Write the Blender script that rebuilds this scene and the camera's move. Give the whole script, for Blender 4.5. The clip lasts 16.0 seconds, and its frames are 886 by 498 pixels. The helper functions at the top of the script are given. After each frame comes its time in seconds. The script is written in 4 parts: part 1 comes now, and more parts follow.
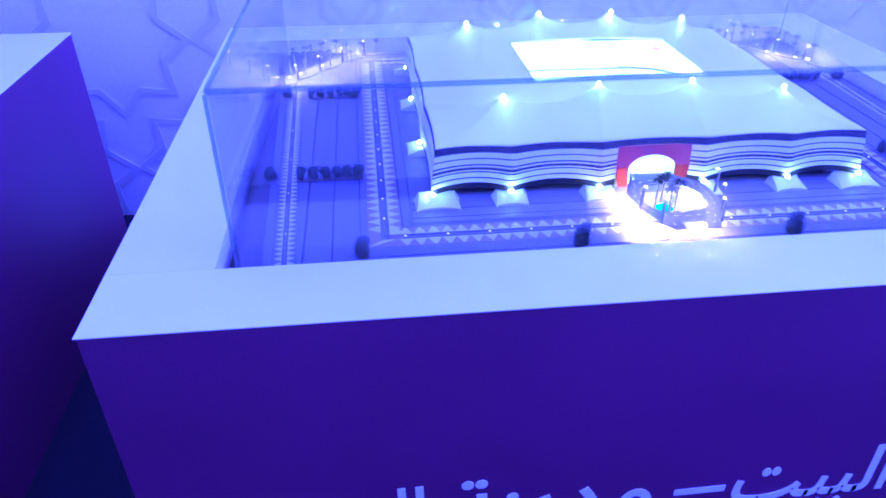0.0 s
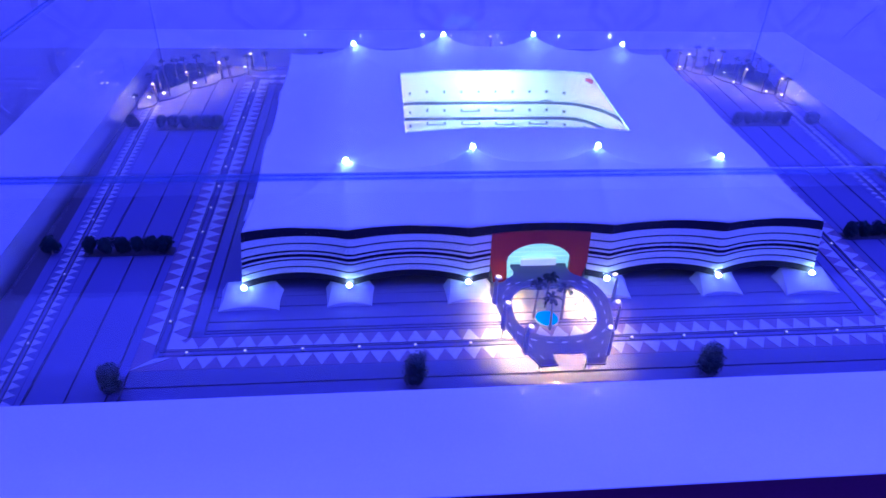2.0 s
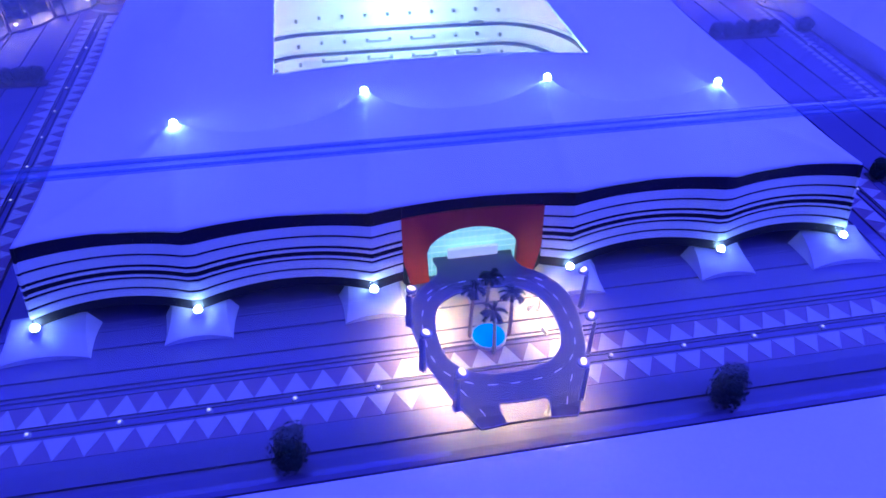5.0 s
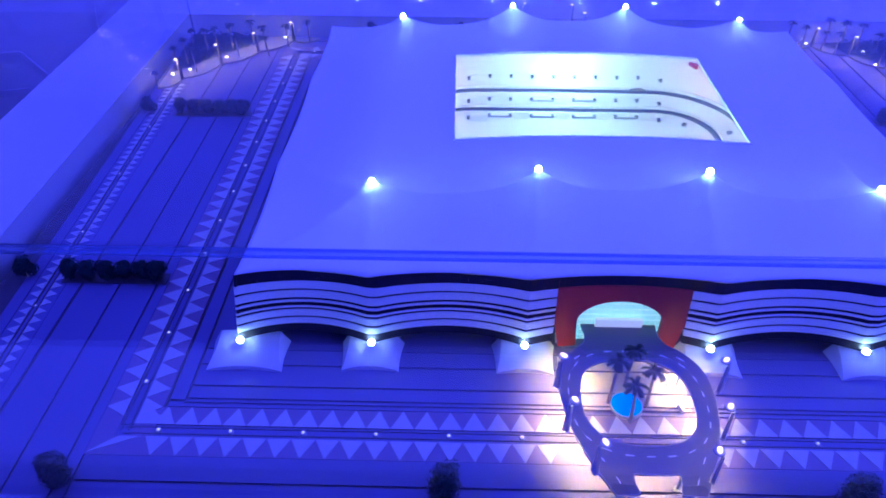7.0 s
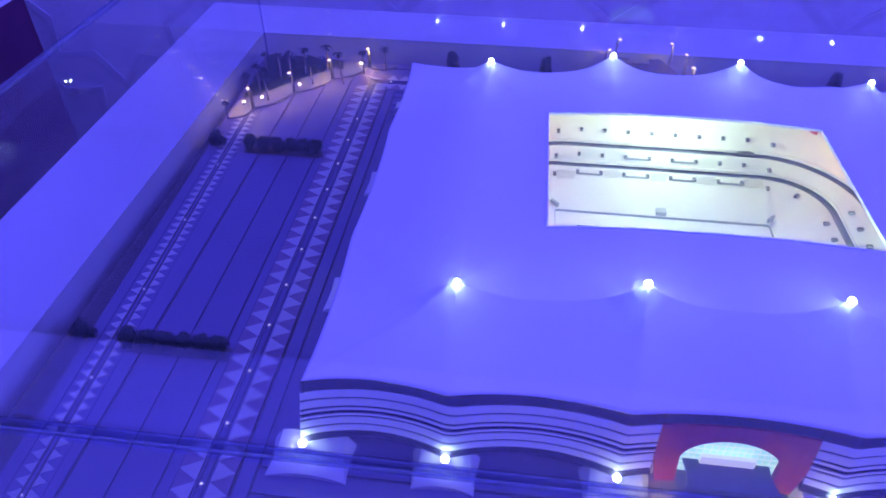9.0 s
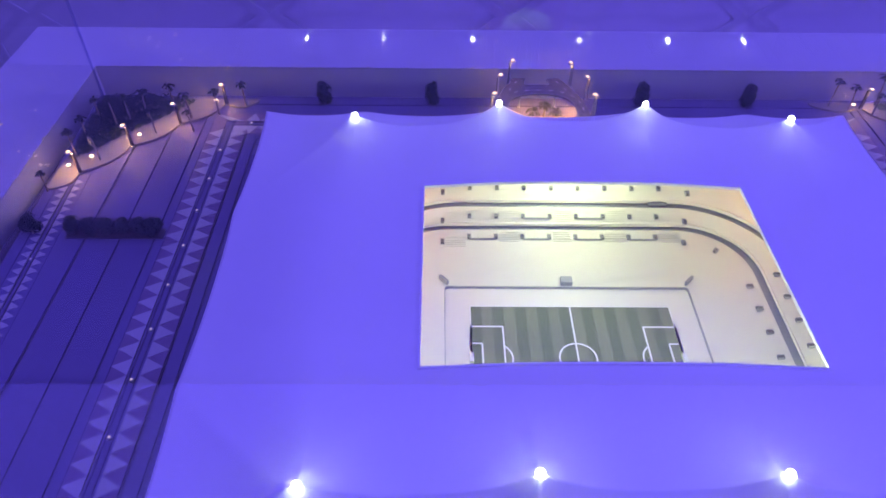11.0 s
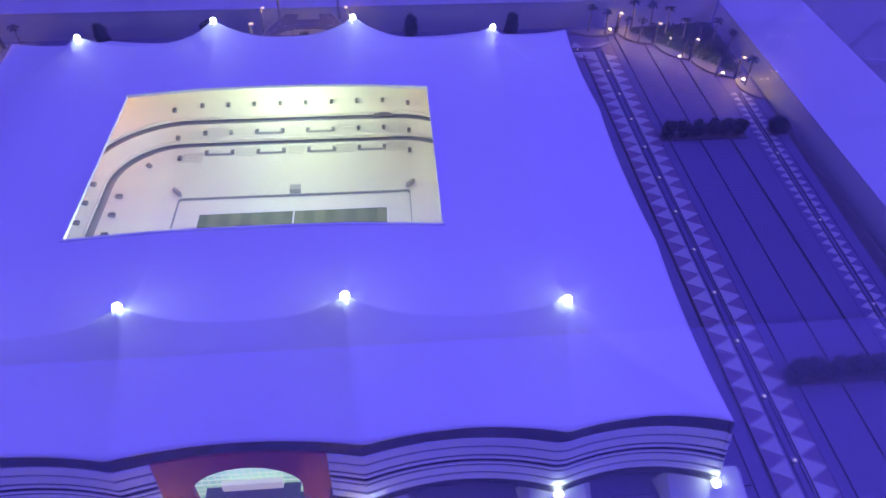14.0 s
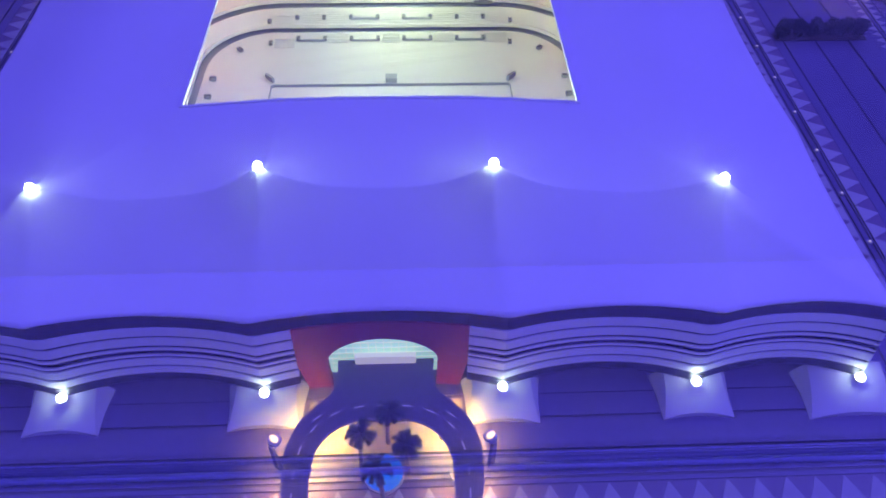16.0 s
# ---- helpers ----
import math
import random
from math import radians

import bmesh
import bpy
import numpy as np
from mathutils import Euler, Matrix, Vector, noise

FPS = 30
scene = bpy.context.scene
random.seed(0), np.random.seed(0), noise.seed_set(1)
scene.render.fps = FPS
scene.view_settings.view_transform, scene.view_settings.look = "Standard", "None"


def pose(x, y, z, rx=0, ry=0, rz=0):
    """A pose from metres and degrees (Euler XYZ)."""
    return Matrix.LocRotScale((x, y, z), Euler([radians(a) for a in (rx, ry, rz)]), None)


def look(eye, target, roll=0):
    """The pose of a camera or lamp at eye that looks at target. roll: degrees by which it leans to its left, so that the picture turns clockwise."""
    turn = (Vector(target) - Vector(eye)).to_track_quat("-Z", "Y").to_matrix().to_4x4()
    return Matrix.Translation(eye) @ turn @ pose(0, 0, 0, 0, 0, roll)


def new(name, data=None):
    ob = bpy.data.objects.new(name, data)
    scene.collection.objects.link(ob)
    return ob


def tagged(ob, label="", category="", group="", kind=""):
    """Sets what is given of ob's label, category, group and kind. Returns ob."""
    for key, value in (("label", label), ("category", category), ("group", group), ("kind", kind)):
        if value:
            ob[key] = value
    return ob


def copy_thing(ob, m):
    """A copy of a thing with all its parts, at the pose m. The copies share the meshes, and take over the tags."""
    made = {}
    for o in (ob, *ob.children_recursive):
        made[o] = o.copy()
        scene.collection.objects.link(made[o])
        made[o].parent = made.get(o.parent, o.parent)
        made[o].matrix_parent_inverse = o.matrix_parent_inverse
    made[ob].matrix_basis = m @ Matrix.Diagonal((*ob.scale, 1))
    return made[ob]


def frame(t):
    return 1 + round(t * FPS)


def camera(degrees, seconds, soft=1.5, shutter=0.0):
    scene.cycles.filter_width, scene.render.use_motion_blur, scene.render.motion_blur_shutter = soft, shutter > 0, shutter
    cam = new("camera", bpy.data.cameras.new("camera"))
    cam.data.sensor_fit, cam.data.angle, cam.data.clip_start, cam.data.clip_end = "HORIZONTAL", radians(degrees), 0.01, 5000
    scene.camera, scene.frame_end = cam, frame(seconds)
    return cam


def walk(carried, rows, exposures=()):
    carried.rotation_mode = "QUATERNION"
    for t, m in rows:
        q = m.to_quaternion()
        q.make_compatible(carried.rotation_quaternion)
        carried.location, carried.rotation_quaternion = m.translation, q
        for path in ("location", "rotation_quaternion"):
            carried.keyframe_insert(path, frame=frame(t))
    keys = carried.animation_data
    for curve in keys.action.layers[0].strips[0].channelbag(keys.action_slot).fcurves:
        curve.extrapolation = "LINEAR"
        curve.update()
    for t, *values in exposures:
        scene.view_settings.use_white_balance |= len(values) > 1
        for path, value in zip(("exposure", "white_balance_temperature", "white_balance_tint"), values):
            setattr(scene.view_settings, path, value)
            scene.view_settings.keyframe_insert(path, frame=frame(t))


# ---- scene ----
cam = camera(65.4, 16.0, soft=1.6)
PATH = [
    (0, (-0.63, -1.328, 0.757), (-0.438, 0.33, -0.344), 0.3),
    (0.5, (-0.48, -1.134, 0.766), (-0.303, 0.51, -0.359), 1.6),
    (1, (-0.313, -1.03, 0.78), (-0.182, 0.622, -0.339), 2.1),
    (1.5, (-0.284, -0.958, 0.796), (-0.123, 0.708, -0.3), 1.5),
    (2, (-0.267, -0.931, 0.749), (-0.094, 0.695, -0.403), 2.2),
    (2.5, (-0.298, -0.777, 0.724), (-0.053, 0.834, -0.436), 1.3),
    (3, (-0.249, -0.724, 0.666), (0.046, 0.845, -0.54), 3.1),
    (3.5, (-0.187, -0.684, 0.621), (0.12, 0.866, -0.605), 2.9),
    (3.7, (-0.144, -0.66, 0.614), (0.182, 0.878, -0.622), 1.4),
    (5.8, (-0.162, -0.6, 0.577), (0.085, 0.896, -0.727), 0.8),
    (6, (-0.154, -0.599, 0.575), (0.029, 0.914, -0.72), 0.8),
    (6.5, (-0.163, -0.596, 0.624), (-0.069, 0.895, -0.707), 1.9),
    (7, (-0.217, -0.634, 0.693), (-0.25, 0.92, -0.565), 0.2),
    (7.5, (-0.277, -0.635, 0.715), (-0.375, 0.912, -0.549), 0.0),
    (8, (-0.279, -0.624, 0.737), (-0.512, 0.885, -0.554), -1.4),
    (8.2, (-0.266, -0.619, 0.748), (-0.522, 0.895, -0.533), -0.2),
    (10.3, (-0.292, -0.186, 0.75), (-0.317, 1.271, -0.62), 0.6),
    (10.5, (-0.276, -0.185, 0.77), (-0.294, 1.262, -0.611), 0.7),
    (11, (-0.202, -0.171, 0.774), (-0.184, 1.266, -0.617), 0.8),
    (11.5, (-0.13, -0.163, 0.776), (-0.085, 1.274, -0.614), 0.8),
    (12, (-0.048, -0.163, 0.777), (0.029, 1.28, -0.605), 1.2),
    (12.5, (0.02, -0.183, 0.775), (0.116, 1.261, -0.606), 1.2),
    (13, (0.076, -0.226, 0.766), (0.202, 1.21, -0.621), 1.6),
    (13.5, (0.122, -0.294, 0.754), (0.218, 1.133, -0.644), 0.2),
    (14, (0.164, -0.334, 0.729), (0.296, 1.082, -0.677), 1.1),
    (14.5, (0.165, -0.374, 0.696), (0.299, 1.023, -0.729), 1.4),
    (15, (0.167, -0.396, 0.676), (0.296, 0.978, -0.771), 0.6),
    (15.5, (0.132, -0.389, 0.657), (0.228, 0.957, -0.82), -0.2),
    (16, (0.037, -0.352, 0.655), (0.11, 0.938, -0.871), 1.4),
]
EXPOSURE = [(0.0, 2.32, 4750, -18), (0.5, 1.65, 4700, -4), (1.0, 1.0, 4800, 3), (1.5, 0.6, 4850, 4), (3.5, 0.2, 4850, 4), (8.0, 0.08, 4900, 4), (10.5, -0.13, 9400, 8), (12.5, -0.36, 8300, 7), (16.0, -0.36, 7950, 1)]
walk(cam, [(t, look(eye, target, roll)) for t, eye, target, roll in PATH], EXPOSURE)

# ---- sizes of the place (metres) ----
CY = 0.424                      # middle of the model, front to back
PX, PY0, PY1 = 1.12, -0.43, 1.325   # outer faces of the plinth
IX, IY0, IY1 = 0.925, -0.255, 1.150  # hole in the plinth's top
TOP = 0.03                      # plinth's top above the model ground
FLOOR = -0.95
GX, GY0, GY1, GZ = 0.895, -0.229, 1.077, 0.359   # glass case
HX = 0.503                      # half width of the stadium

# ---- world and lights ----
world = bpy.data.worlds.new("world")
world.use_nodes = True
world.node_tree.nodes["Background"].inputs[0].default_value = (0.02, 0.02, 0.25, 1)
world.node_tree.nodes["Background"].inputs[1].default_value = 0.1
scene.world = world
BLUE = (0.097, 0.081, 1.0)


def area_lamp(name, m, sx, sy, power, colour):
    d = bpy.data.lights.new(name, "AREA")
    d.shape, d.size, d.size_y, d.energy, d.color = "RECTANGLE", sx, sy, power, colour
    ob = new(name, d)
    ob.matrix_world = m
    return ob


def point_lamp(name, at, power, colour, radius=0.01):
    d = bpy.data.lights.new(name, "POINT")
    d.energy, d.color, d.shadow_soft_size = power, colour, radius
    ob = new(name, d)
    ob.location = at
    return ob


# blue wash from unseen light panels at the ceiling, the back one brighter
area_lamp("blue_wash", pose(-0.5, -0.96, 2.59), 8.1, 2.82, 50.0, BLUE)
area_lamp("blue_wash_back", pose(-0.5, 1.06, 2.59), 8.1, 1.22, 104.0, BLUE)
# unseen lamp on the right, placed so the roof's left slope falls darker
area_lamp("blue_wash_side", look((3.0, -1.1, 2.0), (0.2, 0.35, 0.1)), 1.6, 0.6, 84.0, BLUE)
# added floor uplight hidden behind the plinth, brightens the far wall
area_lamp("blue_wash_wall", look((0.0, 1.50, FLOOR + 0.05), (0.0, 1.70, -0.1)), 2.1, 0.15, 20.0, BLUE)
# white LEDs under the model's roof, at both long edges of the opening
MINT = (0.72, 1.0, 0.80)
point_lamp("inner_led", (0.0, 0.615, 0.150), 0.95, MINT, 0.012)
point_lamp("inner_led", (-0.13, 0.245, 0.155), 0.80, MINT, 0.012)
point_lamp("inner_led", (0.13, 0.245, 0.155), 0.80, MINT, 0.012)
# unseen salmon lamps added to tint the upper tier's back corners
point_lamp("corner_led", (-0.275, 0.60, 0.140), 0.15, (1.0, 0.30, 0.16), 0.008)
point_lamp("corner_led", (0.275, 0.60, 0.140), 0.09, (1.0, 0.30, 0.16), 0.008)


# ---- materials ----
def material(name, colour, rough=0.5, metal=0.0, vary=0.12, scale=30.0, fine=400.0, bump=0.1, emit=None, strength=0.0, spec=0.5):
    m = bpy.data.materials.new(name)
    m.use_nodes = True
    nt = m.node_tree
    b = nt.nodes["Principled BSDF"]
    b.inputs["Roughness"].default_value, b.inputs["Metallic"].default_value = rough, metal
    b.inputs["Specular IOR Level"].default_value = spec
    tc = nt.nodes.new("ShaderNodeTexCoord")
    n1, n2 = nt.nodes.new("ShaderNodeTexNoise"), nt.nodes.new("ShaderNodeTexNoise")
    n1.inputs["Scale"].default_value, n2.inputs["Scale"].default_value = scale, fine
    n1.inputs["Detail"].default_value, n2.inputs["Detail"].default_value = 4, 3
    for n in (n1, n2):
        nt.links.new(tc.outputs["Object"], n.inputs["Vector"])
    info = nt.nodes.new("ShaderNodeObjectInfo")
    add = nt.nodes.new("ShaderNodeMath")
    add.operation = "ADD"
    nt.links.new(n1.outputs["Fac"], add.inputs[0])
    nt.links.new(n2.outputs["Fac"], add.inputs[1])
    add2 = nt.nodes.new("ShaderNodeMath")
    add2.operation = "MULTIPLY_ADD"
    add2.inputs[1].default_value = 0.5
    nt.links.new(info.outputs["Random"], add2.inputs[0])
    nt.links.new(add.outputs[0], add2.inputs[2])
    ramp = nt.nodes.new("ShaderNodeMapRange")
    ramp.inputs["From Min"].default_value, ramp.inputs["From Max"].default_value = 0.6, 1.9
    ramp.inputs["To Min"].default_value, ramp.inputs["To Max"].default_value = 1 - vary, 1 + vary
    nt.links.new(add2.outputs[0], ramp.inputs["Value"])
    mul = nt.nodes.new("ShaderNodeVectorMath")
    mul.operation = "SCALE"
    mul.inputs[0].default_value = colour
    nt.links.new(ramp.outputs[0], mul.inputs["Scale"])
    nt.links.new(mul.outputs[0], b.inputs["Base Color"])
    if bump:
        bp = nt.nodes.new("ShaderNodeBump")
        bp.inputs["Strength"].default_value, bp.inputs["Distance"].default_value = bump, 0.001
        nt.links.new(add.outputs[0], bp.inputs["Height"])
        nt.links.new(bp.outputs[0], b.inputs["Normal"])
    if emit:
        b.inputs["Emission Color"].default_value = (*emit, 1)
        b.inputs["Emission Strength"].default_value = strength
    return m


M = {
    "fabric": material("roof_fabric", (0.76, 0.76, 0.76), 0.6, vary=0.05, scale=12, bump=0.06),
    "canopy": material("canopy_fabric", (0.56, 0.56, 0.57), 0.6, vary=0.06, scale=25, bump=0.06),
    "white": material("white_band", (0.8, 0.79, 0.78), 0.5, vary=0.05),
    "black": material("black_band", (0.016, 0.014, 0.030), 0.6, vary=0.2, spec=0.2),
    "dark": material("skirt_shade", (0.02, 0.018, 0.03), 0.8, vary=0.2),
    "void": material("stair_void", (0.19, 0.19, 0.21), 0.7, vary=0.2),
    "red": material("red_portal", (0.36, 0.012, 0.040), 0.45, vary=0.12, scale=60),
    "board": material("lilac_board", (0.128, 0.106, 0.216), 0.6, vary=0.14, scale=9, fine=260, bump=0.15),
    "groove": material("groove", (0.06, 0.052, 0.06), 0.7, vary=0.2),
    "tile_white": material("white_tile", (0.45, 0.43, 0.42), 0.5, vary=0.10),
    "tile_rose": material("rose_tile", (0.195, 0.132, 0.200), 0.55, vary=0.12),
    "asphalt": material("road_grey", (0.115, 0.110, 0.122), 0.6, vary=0.15, scale=80),
    "sand": material("sand_ground", (0.27, 0.23, 0.19), 0.8, vary=0.15, scale=60),
    "leaf": material("dark_leaf", (0.018, 0.038, 0.034), 0.7, vary=0.5, scale=120, spec=0.15),
    "palmleaf": material("palm_leaf", (0.03, 0.045, 0.03), 0.65, vary=0.4, scale=120, spec=0.2),
    "bark": material("palm_bark", (0.30, 0.24, 0.19), 0.8, vary=0.3, scale=200),
    "pole": material("lamp_pole", (0.26, 0.25, 0.27), 0.4, vary=0.1),
    "water": material("glowing_water", (0.01, 0.30, 0.75), 0.12, vary=0.15, scale=90, emit=(0.0, 0.22, 0.8), strength=0.5),
    "stand": material("stand_white", (0.82, 0.79, 0.72), 0.6, vary=0.05, scale=40),
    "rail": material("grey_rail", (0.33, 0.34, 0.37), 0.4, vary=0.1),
    "grass_a": material("pitch_green", (0.135, 0.165, 0.10), 0.8, vary=0.12, scale=90),
    "grass_b": material("pitch_green_light", (0.21, 0.235, 0.15), 0.8, vary=0.12, scale=90),
    "line": material("pitch_line", (0.85, 0.85, 0.83), 0.6, vary=0.03),
    "plinth_top": material("plinth_white", (0.72, 0.72, 0.72), 0.09, vary=0.05, scale=4, fine=200, bump=0.05),
    "plinth_side": material("plinth_purple", (0.102, 0.013, 0.064), 0.5, vary=0.3, scale=2.5, fine=150, bump=0.05),
    # board ground under the drive, paler to hold the warm lamp light
    "paving": material("lamp_lit_ground", (0.42, 0.35, 0.30), 0.6, vary=0.10, scale=40),
    "lining": material("recess_lining", (0.80, 0.78, 0.79), 0.6, vary=0.08, scale=8),
    "letter": material("white_letter", (0.8, 0.8, 0.8), 0.5, vary=0.03),
    "floor": material("floor_vinyl", (0.012, 0.011, 0.017), 0.6, vary=0.3, scale=2, fine=60, spec=0.08),
    "room": material("room_paint", (0.80, 0.79, 0.80), 0.7, vary=0.12, scale=1.5, fine=60),
    "lattice": material("lattice_paint", (0.64, 0.63, 0.65), 0.6, vary=0.1, scale=3),
    "lamp_white": material("led_white", (0.9, 0.9, 0.9), 0.4, emit=(0.76, 1.0, 0.99), strength=84.0),
    "lamp_warm": material("led_warm", (0.9, 0.8, 0.6), 0.4, emit=(1.0, 0.64, 0.22), strength=210.0),
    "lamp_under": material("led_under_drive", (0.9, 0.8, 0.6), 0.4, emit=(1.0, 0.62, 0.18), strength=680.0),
    "lamp_dim": material("led_garden", (0.9, 0.8, 0.6), 0.4, emit=(1.0, 0.64, 0.26), strength=1250.0),
    "lamp_spot": material("led_spot", (0.9, 0.85, 0.8), 0.4, emit=(1.0, 0.80, 0.52), strength=7.0),
    "cap_dim": material("led_cap_dim", (0.9, 0.8, 0.6), 0.4, emit=(1.0, 0.66, 0.22), strength=7.0),
    "lamp_cap": material("led_cap", (0.9, 0.8, 0.6), 0.4, emit=(1.0, 0.66, 0.24), strength=2.4),
    "lamp_small": material("led_small", (0.9, 0.8, 0.6), 0.4, emit=(1.0, 0.82, 0.48), strength=1.0),
    "glow": material("lit_glazing", (0.5, 0.6, 0.6), 0.3, vary=0.06, scale=70, emit=(0.50, 0.95, 0.88), strength=0.52),
    "glow_line": material("lit_grid", (0.7, 0.75, 0.75), 0.4, emit=(0.66, 0.98, 0.90), strength=0.55),
    "glow_box": material("lit_counter", (0.85, 0.82, 0.72), 0.4, emit=(0.95, 0.97, 0.80), strength=0.38),
}


def glass_pane(name, sheen):
    m = bpy.data.materials.new(name)
    m.use_nodes = True
    nt = m.node_tree
    nt.nodes.remove(nt.nodes["Principled BSDF"])
    out = nt.nodes["Material Output"]
    tr, gl, mix, lw = (nt.nodes.new("ShaderNode" + k) for k in ("BsdfTransparent", "BsdfGlossy", "MixShader", "LayerWeight"))
    tr.inputs[0].default_value = (0.985, 0.99, 0.99, 1)
    gl.inputs["Roughness"].default_value = 0.001
    p, s = nt.nodes.new("ShaderNodeMath"), nt.nodes.new("ShaderNodeMath")
    p.operation, s.operation = "POWER", "MULTIPLY_ADD"
    p.inputs[1].default_value, s.inputs[1].default_value, s.inputs[2].default_value = 5.0, 0.95, sheen
    nt.links.new(lw.outputs["Facing"], p.inputs[0])
    nt.links.new(p.outputs[0], s.inputs[0])
    nt.links.new(s.outputs[0], mix.inputs[0])
    nt.links.new(tr.outputs[0], mix.inputs[1])
    nt.links.new(gl.outputs[0], mix.inputs[2])
    nt.links.new(mix.outputs[0], out.inputs["Surface"])
    return m


def glass_edge():
    m = bpy.data.materials.new("glass_edge")
    m.use_nodes = True
    nt = m.node_tree
    nt.nodes.remove(nt.nodes["Principled BSDF"])
    tr, gl, mix = (nt.nodes.new("ShaderNode" + k) for k in ("BsdfTransparent", "BsdfGlossy", "MixShader"))
    tr.inputs[0].default_value = (0.72, 0.76, 0.92, 1)
    gl.inputs["Roughness"].default_value = 0.34
    mix.inputs[0].default_value = 0.15
    nt.links.new(tr.outputs[0], mix.inputs[1])
    nt.links.new(gl.outputs[0], mix.inputs[2])
    nt.links.new(mix.outputs[0], nt.nodes["Material Output"].inputs["Surface"])
    return m


M["glass"], M["glass_top"], M["glass_edge"] = glass_pane("clear_glass", 0.07), glass_pane("clear_top_glass", 0.034), glass_edge()


# ---- small builders ----
def box(bm, x0, x1, y0, y1, z0, z1):
    v = [bm.verts.new(p) for p in ((x0, y0, z0), (x1, y0, z0), (x1, y1, z0), (x0, y1, z0), (x0, y0, z1), (x1, y0, z1), (x1, y1, z1), (x0, y1, z1))]
    for f in ((3, 2, 1, 0), (4, 5, 6, 7), (0, 1, 5, 4), (1, 2, 6, 5), (2, 3, 7, 6), (3, 0, 4, 7)):
        bm.faces.new([v[i] for i in f])
    return bm


def boxes(*specs):
    bm = bmesh.new()
    for s in specs:
        box(bm, *s)
    return bm


def tube(bm, path, radii, n=8, cap=True):
    """A round tube along a list of points."""
    rings = []
    for i, p in enumerate(path):
        p = Vector(p)
        d = (Vector(path[min(i + 1, len(path) - 1)]) - Vector(path[max(i - 1, 0)])).normalized()
        a = d.cross(Vector((0, 0, 1)))
        a = Vector((1, 0, 0)) if a.length < 1e-4 else a.normalized()
        b = d.cross(a)
        rings.append([bm.verts.new(p + radii[i] * (a * math.cos(k * math.tau / n) + b * math.sin(k * math.tau / n))) for k in range(n)])
    for r, s in zip(rings, rings[1:]):
        for k in range(n):
            bm.faces.new((r[k], r[(k + 1) % n], s[(k + 1) % n], s[k]))
    if cap:
        bm.faces.new(rings[0][::-1])
        bm.faces.new(rings[-1])
    return bm


def prism(bm, outline, z0, z1):
    lo = [bm.verts.new((x, y, z0)) for x, y in outline]
    hi = [bm.verts.new((x, y, z1)) for x, y in outline]
    n = len(outline)
    for i in range(n):
        bm.faces.new((lo[i], lo[(i + 1) % n], hi[(i + 1) % n], hi[i]))
    bm.faces.new(hi)
    bm.faces.new(lo[::-1])
    return bm


def ball(bm, at, r, squash=1.0):
    m = Matrix.Translation(at) @ Matrix.Diagonal((r, r, r * squash, 1))
    bmesh.ops.create_icosphere(bm, subdivisions=2, radius=1, matrix=m)
    return bm


def mesh_of(name, bm, mat, smooth=False):
    bmesh.ops.recalc_face_normals(bm, faces=bm.faces)
    me = bpy.data.meshes.new(name)
    bm.to_mesh(me)
    bm.free()
    me.materials.append(mat)
    if smooth:
        for p in me.polygons:
            p.use_smooth = True
    return me


def part(name, bm, mat, parent=None, label="", smooth=False, m=None):
    me = bm if isinstance(bm, bpy.types.Mesh) else mesh_of(name, bm, mat, smooth)
    ob = new(name, me)
    if parent is not None:
        ob.parent = parent
    if m is not None:
        ob.matrix_basis = m
    if label:
        tagged(ob, label)
    return ob


def thing(name, at, label, category, group="", kind=""):
    ob = new(name)
    ob.empty_display_size = 0.02
    ob.location = at
    return tagged(ob, label, category, group, kind)


